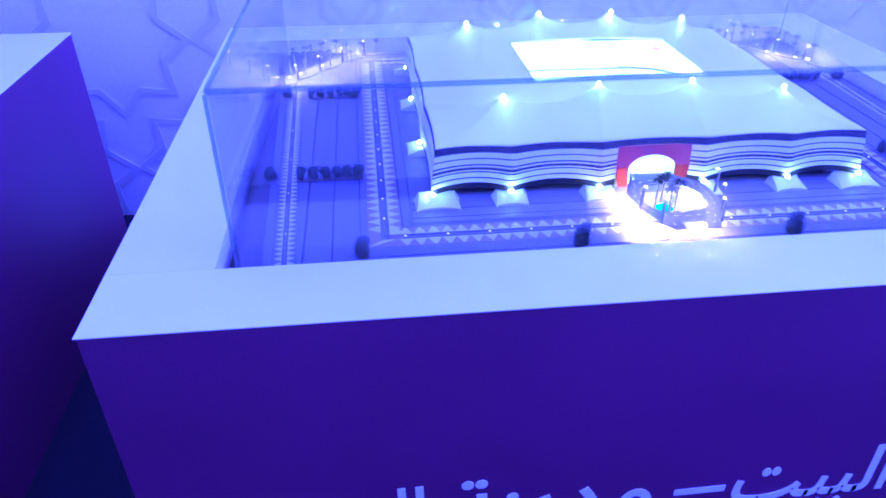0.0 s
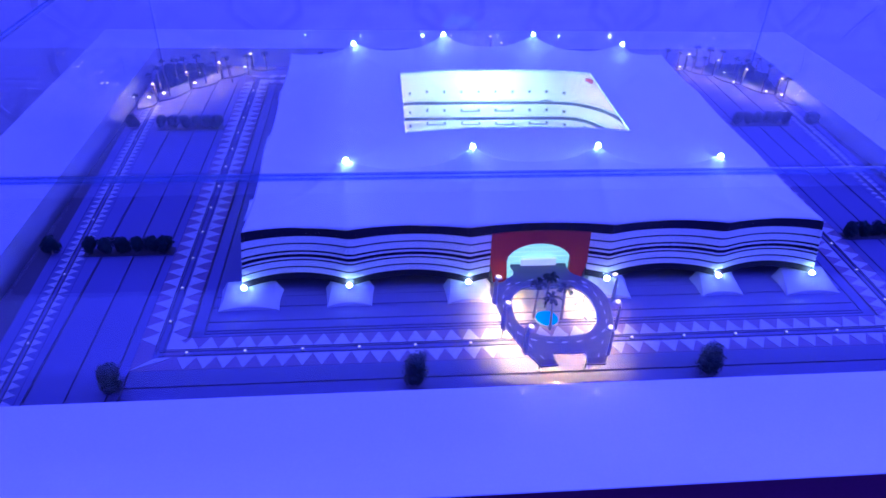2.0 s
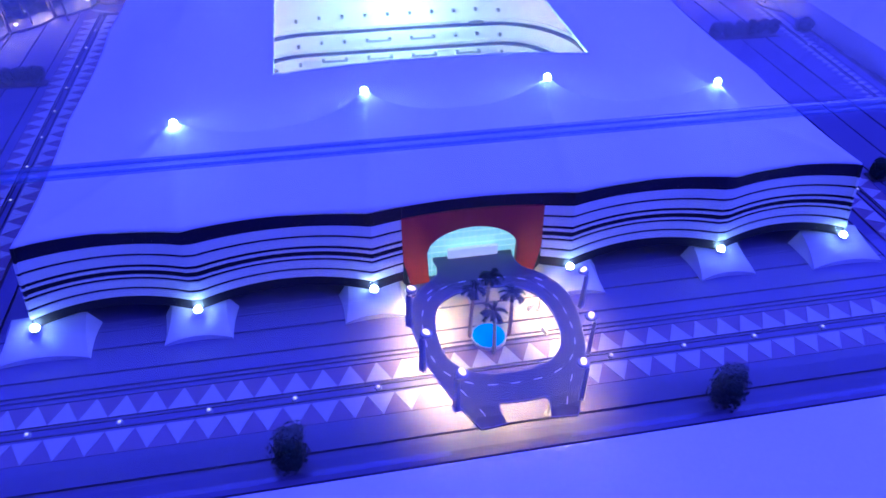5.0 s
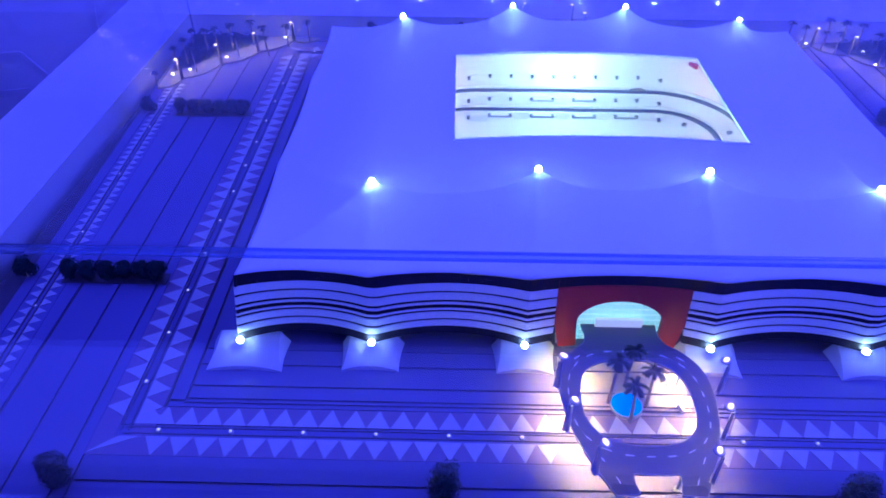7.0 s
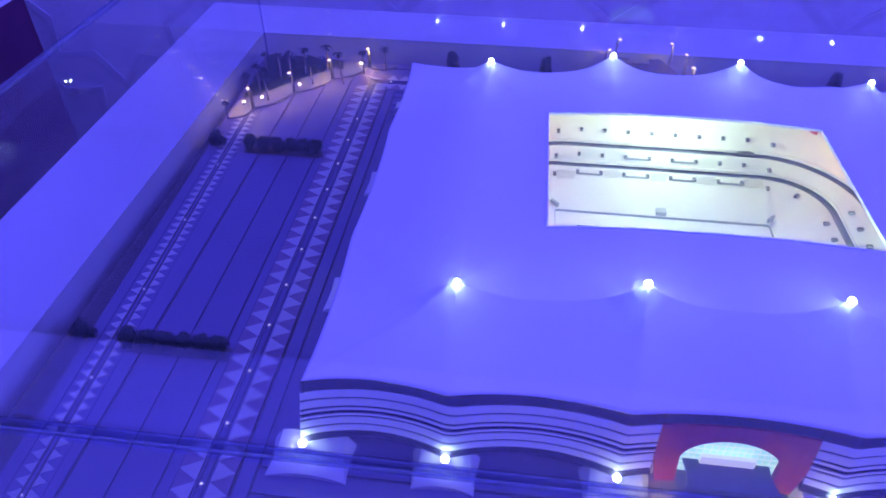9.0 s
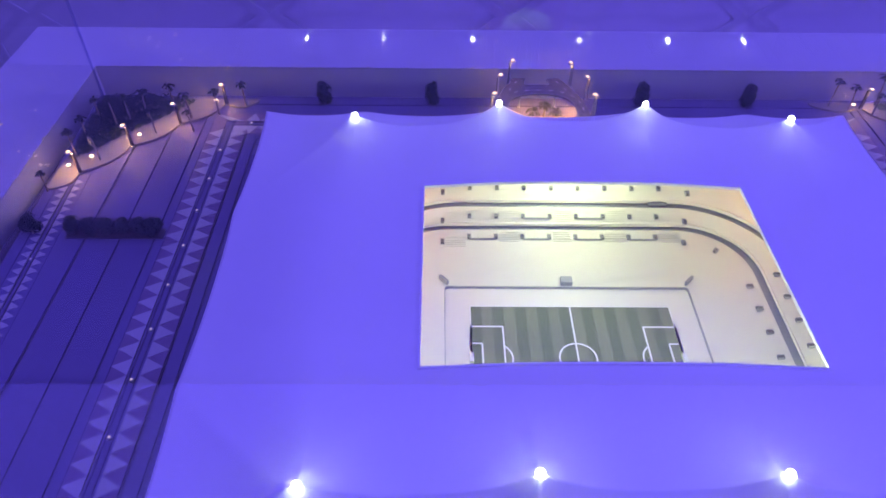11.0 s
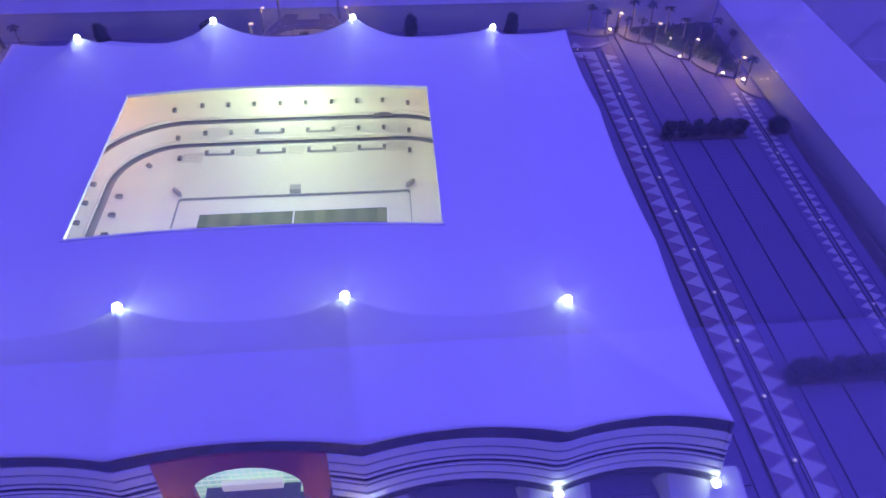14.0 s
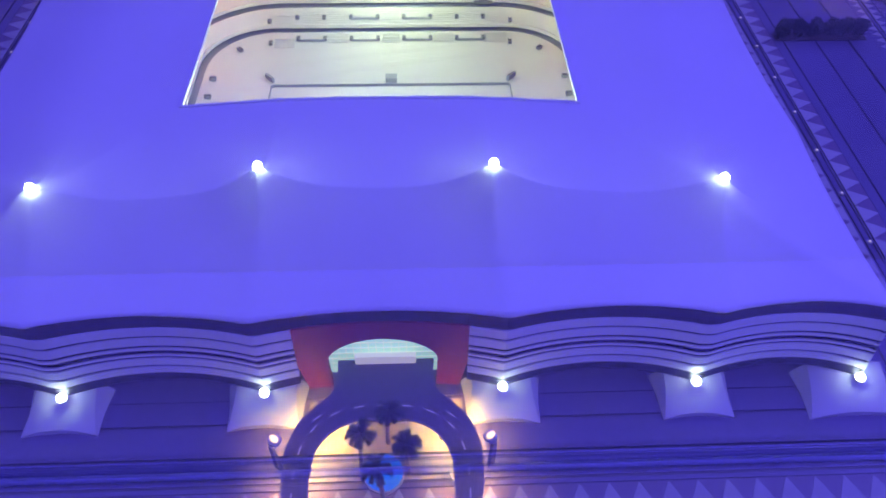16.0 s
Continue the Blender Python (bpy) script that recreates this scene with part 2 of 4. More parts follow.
# ---- the room ----
def room():
    x0, x1, y0, y1, zc = -4.6, 3.6, -2.4, 1.70, 2.6
    f = part("floor", boxes((x0, x1, y0, y1, FLOOR - 0.05, FLOOR)), M["floor"])
    tagged(f, "dark smooth floor in blue light", "floor", kind="structure")
    c = part("ceiling", boxes((x0, x1, y0, y1, zc, zc + 0.05)), M["room"])
    tagged(c, "plain ceiling of the exhibition room", "ceiling", kind="structure")
    for n, s in {"wall_north": (x0, x1, y1, y1 + 0.12, FLOOR, zc), "wall_south": (x0, x1, y0 - 0.12, y0, FLOOR, zc),
                 "wall_west": (x0 - 0.12, x0, y0, y1, FLOOR, zc), "wall_east": (x1, x1 + 0.12, y0, y1, FLOOR, zc)}.items():
        w = part(n, boxes(s), M["room"])
        tagged(w, "plain painted wall washed in blue light", "wall", kind="structure")
    # raised star rings on the far wall, standing in for light thrown by gobos
    lat = thing("lattice_panel", (0, y1, 0), "star rings standing for projected light patterns on the far wall", "wall panel", kind="structure")
    a = 0.68
    me = None
    for i in range(-8, 9):
        for j in range(0, 5):
            cx, cz = i * a + (a / 2 if j % 2 else 0), FLOOR + 0.25 + j * a * 0.86
            if not x0 + 0.4 < cx < x1 - 0.4:
                continue
            if me is None:
                bm = bmesh.new()
                outer = [(r * math.cos(k * math.pi / 8 + math.pi / 8), r * math.sin(k * math.pi / 8 + math.pi / 8)) for k in range(16) for r in [0.345 if k % 2 else 0.245]]
                inner = [(x * 0.88, y * 0.88) for x, y in outer]
                n = len(outer)
                V = [[bm.verts.new((x, d, z)) for x, z in ring] for ring in (outer, inner) for d in (-0.002, -0.006)]
                for k in range(n):
                    q = (k + 1) % n
                    bm.faces.new((V[1][k], V[1][q], V[3][q], V[3][k]))
                    bm.faces.new((V[0][k], V[0][q], V[1][q], V[1][k]))
                    bm.faces.new((V[2][k], V[2][q], V[3][q], V[3][k]))
                    bm.faces.new((V[0][k], V[0][q], V[2][q], V[2][k]))
                me = mesh_of("star_ring", bm, M["lattice"])
            part("star_ring", me, None, lat, m=pose(cx, 0, cz))


# ---- the plinths ----
def plinth(dx, text):
    p = thing("display_plinth", (dx, 0, FLOOR), "white-topped purple exhibition plinth with pale lettering" if text else "neighbouring white-topped dark purple exhibition plinth", "plinth", "plinths")
    h = -FLOOR
    t = 0.018
    # side boards
    for s in ((-PX + 0.004, PX - 0.004, PY0 + 0.003, PY0 + t, 0, h + TOP - 0.0032), (-PX + 0.004, PX - 0.004, PY1 - t, PY1 - 0.003, 0, h + TOP - 0.0032),
              (-PX + 0.004, -PX + t, PY0 + t, PY1 - t, 0, h + TOP - 0.0032), (PX - t, PX - 0.004, PY0 + t, PY1 - t, 0, h + TOP - 0.0032)):
        part("side_board", boxes(s), M["plinth_side"], p)
    # top rim of four boards around the hole
    z0, z1 = h + TOP - 0.003, h + TOP
    for s in ((-PX, PX, PY0, IY0, z0, z1), (-PX, PX, IY1, PY1, z0, z1), (-PX, -IX, IY0, IY1, z0, z1), (IX, PX, IY0, IY1, z0, z1)):
        bm = boxes(s)
        bmesh.ops.bevel(bm, geom=bm.edges[:], offset=0.0008, segments=1, affect="EDGES")
        part("rim_board", bm, M["plinth_top"], p, "matt white rim board")
    # recess lining below the rim
    zl = h - 0.045
    for s in ((-IX - 0.012, IX + 0.012, IY0 - 0.012, IY0 - 0.002, zl, z0), (-IX - 0.012, IX + 0.012, IY1 + 0.002, IY1 + 0.012, zl, z0),
              (-IX - 0.012, -IX - 0.002, IY0, IY1, zl, z0), (IX + 0.002, IX + 0.012, IY0, IY1, zl, z0)):
        part("recess_lining", boxes(s), M["lining"], p)
    part("recess_floor", boxes((-IX - 0.012, IX + 0.012, IY0 - 0.012, IY1 + 0.012, zl - 0.01, zl)), M["groove"], p)
    if text:
        # words as joined letter forms, with their spans along the front
        words = [("word", (0xFE8D, 0xFEDF, 0xFE92, 0xFEF4, 0xFE96), 0.120, 0.487), ("dash", (0x2013,), -0.016, 0.100),
                 ("word", (0xFEE3, 0xFEAA, 0xFEF3, 0xFEE8, 0xFE94), -0.505, -0.065), ("word", (0xFE8D, 0xFEDF), -0.632, -0.560)]
        for name, codes, x0, x1 in words:
            cu = bpy.data.curves.new(name, "FONT")
            cu.body, cu.size, cu.extrude, cu.offset = "".join(chr(c) for c in reversed(codes)), 0.175, 0.001, 0.0022
            tmp = new(name, cu)
            dg = bpy.context.evaluated_depsgraph_get()
            me = bpy.data.meshes.new_from_object(tmp.evaluated_get(dg))
            bpy.data.objects.remove(tmp)
            me.materials.clear()
            me.materials.append(M["letter"])
            lo, hi = min(v.co.x for v in me.vertices), max(v.co.x for v in me.vertices)
            k = (x1 - x0) / (hi - lo)
            for v in me.vertices:
                v.co.x = (v.co.x - lo) * k
                v.co.y *= 1.18
            part("lettering", me, None, p, "pale Arabic lettering", m=pose(x0, PY0 + 0.002, h - 0.565, 90, 0, 0))
    return p


# ---- the glass case ----
def glass_case():
    g = thing("glass_case", (0, CY, TOP), "clear glass cover over the stadium model", "glass case")
    t = 0.006
    z0 = 0.0008 - TOP
    zt = GZ - TOP
    hy = (GY1 - GY0) / 2
    e = 0.010
    k = e + 0.0005
    specs = (("front_pane", (-GX + k, GX - k, -hy, -hy + t, z0, zt - k)), ("back_pane", (-GX + k, GX - k, hy - t, hy, z0, zt - k)),
             ("side_pane", (-GX, -GX + t, -hy + k, hy - k, z0, zt - k)), ("side_pane", (GX - t, GX, -hy + k, hy - k, z0, zt - k)),
             ("top_pane", (-GX + k, GX - k, -hy + k, hy - k, zt - t, zt)))
    for n, s in specs:
        part(n, boxes(s), M["glass_top" if n == "top_pane" else "glass"], g)
    for s in ((-GX, GX, -hy, -hy + e, zt - e, zt), (-GX, GX, hy - e, hy, zt - e, zt), (-GX, -GX + e, -hy + k, hy - k, zt - e, zt), (GX - e, GX, -hy + k, hy - k, zt - e, zt)):
        bm = boxes(s)
        bmesh.ops.bevel(bm, geom=bm.edges[:], offset=0.0044, segments=5, affect="EDGES")
        part("edge_seam", bm, M["glass_edge"], g, "polished glass edge", True).visible_shadow = False
    for sx in (-1, 1):
        for sy in (-1, 1):
            c = 0.006 if sy < 0 else 0.004
            x0, y0 = (-GX if sx < 0 else GX - c), (-hy if sy < 0 else hy - c)
            part("corner_seam", boxes((x0, x0 + c, y0, y0 + c, z0, zt - k)), M["glass_edge"], g, "polished glass corner").visible_shadow = False
    return g


# ---- the model's ground ----
def lean(y):
    """The outer path drifts outwards towards the back."""
    return 0.815 + 0.04 * (y + 0.05)


def board():
    b = thing("model_board", (0, 0, 0), "lilac-grey paved ground board of the stadium model", "model base")
    g = 0.0032
    bx, by0, by1 = 0.900, -0.236, 1.084
    wx, wy = 0.36, 0.285
    for q in ((-bx, bx, by0, CY - wy), (-bx, bx, CY + wy, by1), (-bx, -wx, CY - wy, CY + wy), (wx, bx, CY - wy, CY + wy)):
        part("base_sheet", boxes((*q, -0.044, -0.003)), M["groove"], b)
    z0, z1 = -0.003, 0.0
    slabs = []
    for s in (-1, 1):
        # lanes beside the stadium
        edges = [0.644, 0.661, 0.717, 0.773]
        for x0, x1 in zip(edges, edges[1:]):
            slabs.append((s * x0, s * x1, by0, by1))
        slabs.append((s * 0.572, s * 0.5505, -0.095, 0.943))
    # strips before and behind the stadium
    for f in (lambda y: y, lambda y: 2 * CY - y):
        for y0, y1 in ((-0.236, -0.203), (-0.203, -0.168), (-0.099, -0.0915), (-0.0915, -0.085), (-0.085, -0.064), (-0.064, -0.028), (-0.028, 0.0)):
            w = 0.644 if y1 < -0.15 else (0.572 if y0 < -0.086 else 0.5505)
            slabs.append((-w, w, f(y0), f(y1)))
    for s in (-1, 1):
        slabs.append((s * 0.5505, s * 0.50, 0.0, 2 * CY))
    for x0, x1, y0, y1 in slabs:
        x0, x1, y0, y1 = min(x0, x1) + g / 2, max(x0, x1) - g / 2, min(y0, y1) + g / 2, max(y0, y1) - g / 2
        bm = boxes((x0, x1, y0, y1, z0, z1))
        part("paving_slab", bm, M["board"], b)
    for q in ((-0.499, 0.499, 0.0, CY - wy), (-0.499, 0.499, CY + wy, 2 * CY), (-0.499, -wx, CY - wy, CY + wy), (wx, 0.499, CY - wy, CY + wy)):
        part("stadium_floor", boxes((*q, z0, -0.0006)), M["board"], b)
    # the outer side strips follow the drifting path
    for s in (-1, 1):
        bm = bmesh.new()
        prism(bm, [(s * (0.773 + g), by0), (s * (lean(by0) - 0.024), by0), (s * (lean(by1) - 0.024), by1), (s * (0.773 + g), by1)][::s], z0, z1)
        part("paving_slab", bm, M["board"], b)
        bm = bmesh.new()
        prism(bm, [(s * (lean(by0) + 0.024), by0), (s * (lean(by0) + 0.042), by0), (s * (lean(by1) + 0.042), by1), (s * (lean(by1) + 0.024), by1)][::s], z0, z1)
        part("paving_slab", bm, M["board"], b)
    return b


def tri_mesh(name, w, h, mat):
    bm = bmesh.new()
    prism(bm, [(-w / 2, 0), (w / 2, 0), (0, h)], -0.0028, 0.0008)
    return mesh_of(name, bm, mat)


def patterned_path():
    """Ring path round the stadium: rose strips with white triangles on both sides of a dark channel with studs."""
    ring = thing("patterned_path", (0, 0, 0), "rose path with white triangles round the stadium", "path")
    R, F0, F1 = 0.610, -0.134, 0.982
    step, w, h, half = 0.0291, 0.0285, 0.026, 0.009
    tri = tri_mesh("triangle_tile", w, h, M["tile_white"])
    rest = bmesh.new()

    def put(x, y, rot, far):
        if not far:
            part("triangle_tile", tri, None, ring, m=pose(x, y, 0, 0, 0, rot))
        else:
            m = pose(x, y, 0, 0, 0, rot)
            lo = [m @ Vector(p) for p in ((-w / 2, 0, 0.0008), (w / 2, 0, 0.0008), (0, h, 0.0008))]
            rest.faces.new([rest.verts.new(p) for p in lo])

    n = 40
    for k in range(n):
        x = (k - (n - 1) / 2) * step
        for y, far in ((F0, False), (F1, True)):
            put(x, y + half, 0, far)
            put(x, y - half, 180, far)
    n2 = 37
    for k in range(n2):
        y = CY + (k - (n2 - 1) / 2) * step
        for s in (-1, 1):
            put(s * (R - half), y, 90 * s, False)
            put(s * (R + half), y, -90 * s, False)
    part("triangle_tiles", rest, M["tile_white"], ring)["kind"] = "stuff"
    wide = half + h
    for y in (F0, F1):
        for s in (-1, 1):
            y0, y1 = sorted((y + s * half, y + s * wide))
            part("rose_strip", boxes((-R + wide, R - wide, y0, y1, -0.0028, 0.0)), M["tile_rose"], ring)
        part("channel", boxes((-R - half, R + half, y - half + 0.001, y + half - 0.001, -0.0028, -0.0008)), M["board"], ring)
        for s in (-0.0045, 0.0045):
            part("channel_rib", boxes((-R, R, y + s - 0.0005, y + s + 0.0005, -0.0012, 0.0006)), M["groove"], ring)
    for sx in (-1, 1):
        for s in (-1, 1):
            x0, x1 = sorted((sx * R + s * half, sx * R + s * wide))
            part("rose_strip", boxes((x0, x1, F0 - wide, F1 + wide, -0.0028, 0.0)), M["tile_rose"], ring)
        part("channel", boxes((sx * R - half + 0.001, sx * R + half - 0.001, F0 + half, F1 - half, -0.0028, -0.0008)), M["board"], ring)
        for s in (-0.0045, 0.0045):
            part("channel_rib", boxes((sx * R + s - 0.0005, sx * R + s + 0.0005, F0, F1, -0.0012, 0.0006)), M["groove"], ring)
        for y, q in ((F0, -1), (F1, 1)):
            y0, y1 = sorted((y + q * half, y + q * wide))
            part("rose_strip", boxes((sx * R - half, sx * R + half, y0, y1, -0.0028, 0.0)), M["tile_rose"], ring)
        # pale corner pieces
        for y, q in ((F0, 1), (F1, -1)):
            bm = bmesh.new()
            prism(bm, [(sx * (R - half), y + q * half), (sx * (R - wide - 0.012), y + q * half), (sx * (R - half), y + q * (wide + 0.012))], 0.0, 0.001)
            part("corner_tile", bm, M["tile_white"], ring)
            bm = bmesh.new()
            prism(bm, [(sx * (R + half * 0.4), y - q * half), (sx * (R - 0.022), y - q * half), (sx * (R + wide), y - q * wide * 0.95)], 0.0, 0.001)
            part("corner_tile", bm, M["tile_white"], ring)
    # studs
    stud = None
    spots = [(-0.569 + 0.0873 * k, y) for k in range(14) for y in (F0, F1)]
    spots += [(s * R, -0.06 + 0.0865 * k) for k in range(12) for s in (-1, 1)]
    for x, y in spots:
        if abs(x - 0.01) < 0.09 and abs(x) < 0.55:
            continue
        if stud is None:
            stud = thing("ground_light", (x, y, 0), "tiny warm ground light on a dark channel", "light", "ground lights")
            part("housing", tube(bmesh.new(), [(0, 0, -0.001), (0, 0, 0.0022)], [0.0040, 0.0034], 10), M["rail"], stud)
            part("lens", ball(bmesh.new(), (0, 0, 0.0022), 0.0017, 0.6), M["lamp_small"], stud, "warm glowing lens", True)
        else:
            copy_thing(stud, pose(x, y, 0))


def outer_path():
    for s in (-1, 1):
        p = thing("outer_path", (0, 0, 0), "narrow outer path with small pale triangles", "path", "outer paths")
        bm = bmesh.new()
        y0, y1 = -0.236, 0.80
        prism(bm, [(s * (lean(y0) - 0.023), y0), (s * (lean(y0) + 0.023), y0), (s * (lean(1.084) + 0.023), 1.084), (s * (lean(1.084) - 0.023), 1.084)], -0.0029, -0.0004)
        part("strip", bm, M["board"], p)
        for d in (-0.0035, 0.0035):
            bm = bmesh.new()
            prism(bm, [(s * (lean(y0) + d - 0.001), y0), (s * (lean(y0) + d + 0.001), y0), (s * (lean(y1) + d + 0.001), y1), (s * (lean(y1) + d - 0.001), y1)], -0.0006, 0.0005)
            part("rib", bm, M["groove"], p)
        bm = bmesh.new()
        y = y0 + 0.01
        while y < y1:
            for q in (-1, 1):
                x = s * lean(y)
                a = [(x + q * 0.0055, y - 0.0078, 0.0006), (x + q * 0.0055, y + 0.0078, 0.0006), (x + q * 0.020, y, 0.0006)]
                lo = [bm.verts.new(v) for v in a]
                dn = [bm.verts.new((v[0], v[1], -0.001)) for v in a]
                bm.faces.new(lo)
                for i in range(3):
                    bm.faces.new((lo[i], lo[(i + 1) % 3], dn[(i + 1) % 3], dn[i]))
            y += 0.0182
        part("triangle_tiles", bm, M["tile_white"], p)["kind"] = "stuff"
        for k in range(5):
            y = -0.10 + 0.175 * k
            lamp = thing("ground_light", (s * lean(y), y, 0), "tiny warm ground light on a dark channel", "light", "ground lights")
            part("housing", tube(bmesh.new(), [(0, 0, -0.001), (0, 0, 0.0018)], [0.003, 0.0026], 10), M["rail"], lamp)
            part("lens", ball(bmesh.new(), (0, 0, 0.0018), 0.0011, 0.6), M["lamp_small"], lamp, "warm glowing lens", True)


# ---- the stadium ----
CUSP_X = [-0.503, -0.325, -0.122, 0.122, 0.325, 0.503]
CUSP_Y = [0.0, 0.275, 0.573, 0.848]


def scallop(v, cusps):
    for a, b in zip(cusps, cusps[1:]):
        if a <= v <= b:
            s = (v - a) / (b - a)
            return 4 * s * (1 - s)
    return 0.0


FOLDS = [((0.335, 0.298), (0.503, 0.424), 0.0075), ((0.335, 0.298), (0.335, 0.424), 0.004), ((0.11, 0.298), (0.122, 0.424), 0.006),
         ((0.335, 0.298), (0.503, 0.149), 0.006), ((0.335, 0.298), (0.22, 0.152), 0.004)]


MASTS = [(-0.327, 0.019), (-0.11, 0.0335), (0.11, 0.0335), (0.338, 0.019)]


def ridge_rise(x):
    """How far the fabric's ridge is drawn up between and at the lamp masts."""
    if x < MASTS[0][0] or x > MASTS[-1][0]:
        return 0.019 * math.exp(-min(abs(x - MASTS[0][0]), abs(x - MASTS[-1][0])) / 0.030)
    for (a, ha), (b, hb) in zip(MASTS, MASTS[1:]):
        if a <= x <= b:
            s = (x - a) / (b - a)
            return (ha + (hb - ha) * s) * abs(2 * s - 1) ** 2.6


def roof_height(x, y):
    v = abs(y - CY)
    ex = max(0.0, (abs(x) - 0.335) / (HX - 0.335))
    ey = max(0.0, (v - 0.298) / (CY - 0.298))
    ex = ex ** (1 + 0.8 * max(0.0, 1 - (v / 0.298) ** 2))
    e = min(1.0, max(ex, ey))
    z = 0.173 - 0.050 * e - 0.006 * math.sin(math.pi * e)
    z += (0.012 * max(0.0, 1 - (x / 0.25) ** 2) - 0.005) * (1 - e)
    q = abs(v - 0.298)
    z += ridge_rise(x) * (0.55 * math.exp(-q / 0.013) + 0.45 * math.exp(-q / 0.050))
    ridge = 0.003 / (1 + ((v - 0.298) / 0.045) ** 2) * max(0.0, 1 - 3 * ex)
    # soft folds from the peaks to the tie points of the eaves
    fold = 0.0
    u = abs(x)
    for (ax, av), (bx, bv), amp in FOLDS:
        dx, dv = bx - ax, bv - av
        s = min(1.0, max(0.0, ((u - ax) * dx + (v - av) * dv) / (dx * dx + dv * dv)))
        d = math.hypot(u - ax - s * dx, v - av - s * dv)
        fold = max(fold, amp * (1 - s) ** 0.6 * s ** 0.25 * math.exp(-d / 0.014))
    return z + ridge + fold


def roof_xy(x, y):
    """Pulls the eaves in between the tie points."""
    wy = max(0.0, (abs(y - CY) - 0.30) / (CY - 0.30)) ** 2
    wx = max(0.0, (abs(x) - 0.36) / (HX - 0.36)) ** 2
    yy = y - math.copysign(1, y - CY) * wy * (0.012 + 0.012 * scallop(x, CUSP_X))
    xx = x - math.copysign(1, x) * wx * (0.010 + 0.005 * scallop(y, CUSP_Y))
    return xx, yy


def roof(parent):
    xs = sorted(set([round(-HX + i * 2 * HX / 160, 5) for i in range(161)] + [-0.22, 0.22] + [x + d for x, _ in MASTS for d in (-0.003, 0.0, 0.003)]))
    ys = sorted(set([round(i * 0.848 / 130, 5) for i in range(131)] + [0.27, 0.576] + [CY + k * (0.298 + d) for k in (-1, 1) for d in (-0.0035, -0.0015, 0.0, 0.0015, 0.0035)]))
    hole = lambda x, y: -0.2195 < x < 0.2195 and 0.2705 < y < 0.5755
    bm = bmesh.new()
    V = {}
    for side, dz in (("t", 0.0), ("b", -0.0025)):
        for i, x in enumerate(xs):
            for j, y in enumerate(ys):
                if hole(x, y):
                    continue
                q = roof_xy(x, y)
                V[side, i, j] = bm.verts.new((*q, roof_height(x, y) + dz))
    for i in range(len(xs) - 1):
        for j in range(len(ys) - 1):
            if hole((xs[i] + xs[i + 1]) / 2, (ys[j] + ys[j + 1]) / 2):
                continue
            for side in "tb":
                bm.faces.new([V[side, a, b] for a, b in ((i, j), (i + 1, j), (i + 1, j + 1), (i, j + 1))])
    edges = [e for e in bm.edges if e.is_boundary]
    tops = {v: k for k, v in V.items()}
    for e in edges:
        a, b = (tops[v] for v in e.verts)
        if a[0] == "t" and b[0] == "t":
            bm.faces.new((V[a], V[b], V[("b", *b[1:])], V[("b", *a[1:])]))
    part("roof", bm, M["fabric"], parent, "white stretched fabric roof with lamp peaks", True)
    # thin hem round the opening
    for along, fixed, lo, hi in (("x", 0.2688, -0.2225, 0.2225), ("x", 0.5772, -0.2225, 0.2225), ("y", -0.2210, 0.2705, 0.5755), ("y", 0.2210, 0.2705, 0.5755)):
        bm = bmesh.new()
        rows = []
        for k in range(25):
            v = lo + (hi - lo) * k / 24
            z = roof_height(v, fixed) if along == "x" else roof_height(fixed, v)
            row = []
            for d, h in ((-0.0016, -0.003), (0.0016, -0.003), (0.0016, 0.0016), (-0.0016, 0.0016)):
                row.append(bm.verts.new((v, fixed + d, z + h) if along == "x" else (fixed + d, v, z + h)))
            rows.append(row)
        for a, b in zip(rows, rows[1:]):
            for q in range(4):
                bm.faces.new((a[q], b[q], b[(q + 1) % 4], a[(q + 1) % 4]))
        bm.faces.new(rows[0])
        bm.faces.new(rows[-1][::-1])
        part("opening_hem", bm, M["fabric"], parent)


BANDS = [(0.0, 0.165, 0), (0.165, 0.283, 1), (0.283, 0.316, 0), (0.316, 0.428, 1), (0.428, 0.470, 0), (0.470, 0.504, 1), (0.504, 0.570, 0),
         (0.570, 0.598, 1), (0.598, 0.634, 0), (0.634, 0.738, 1), (0.738, 0.771, 0), (0.771, 0.866, 1), (0.866, 1.0, 0)]


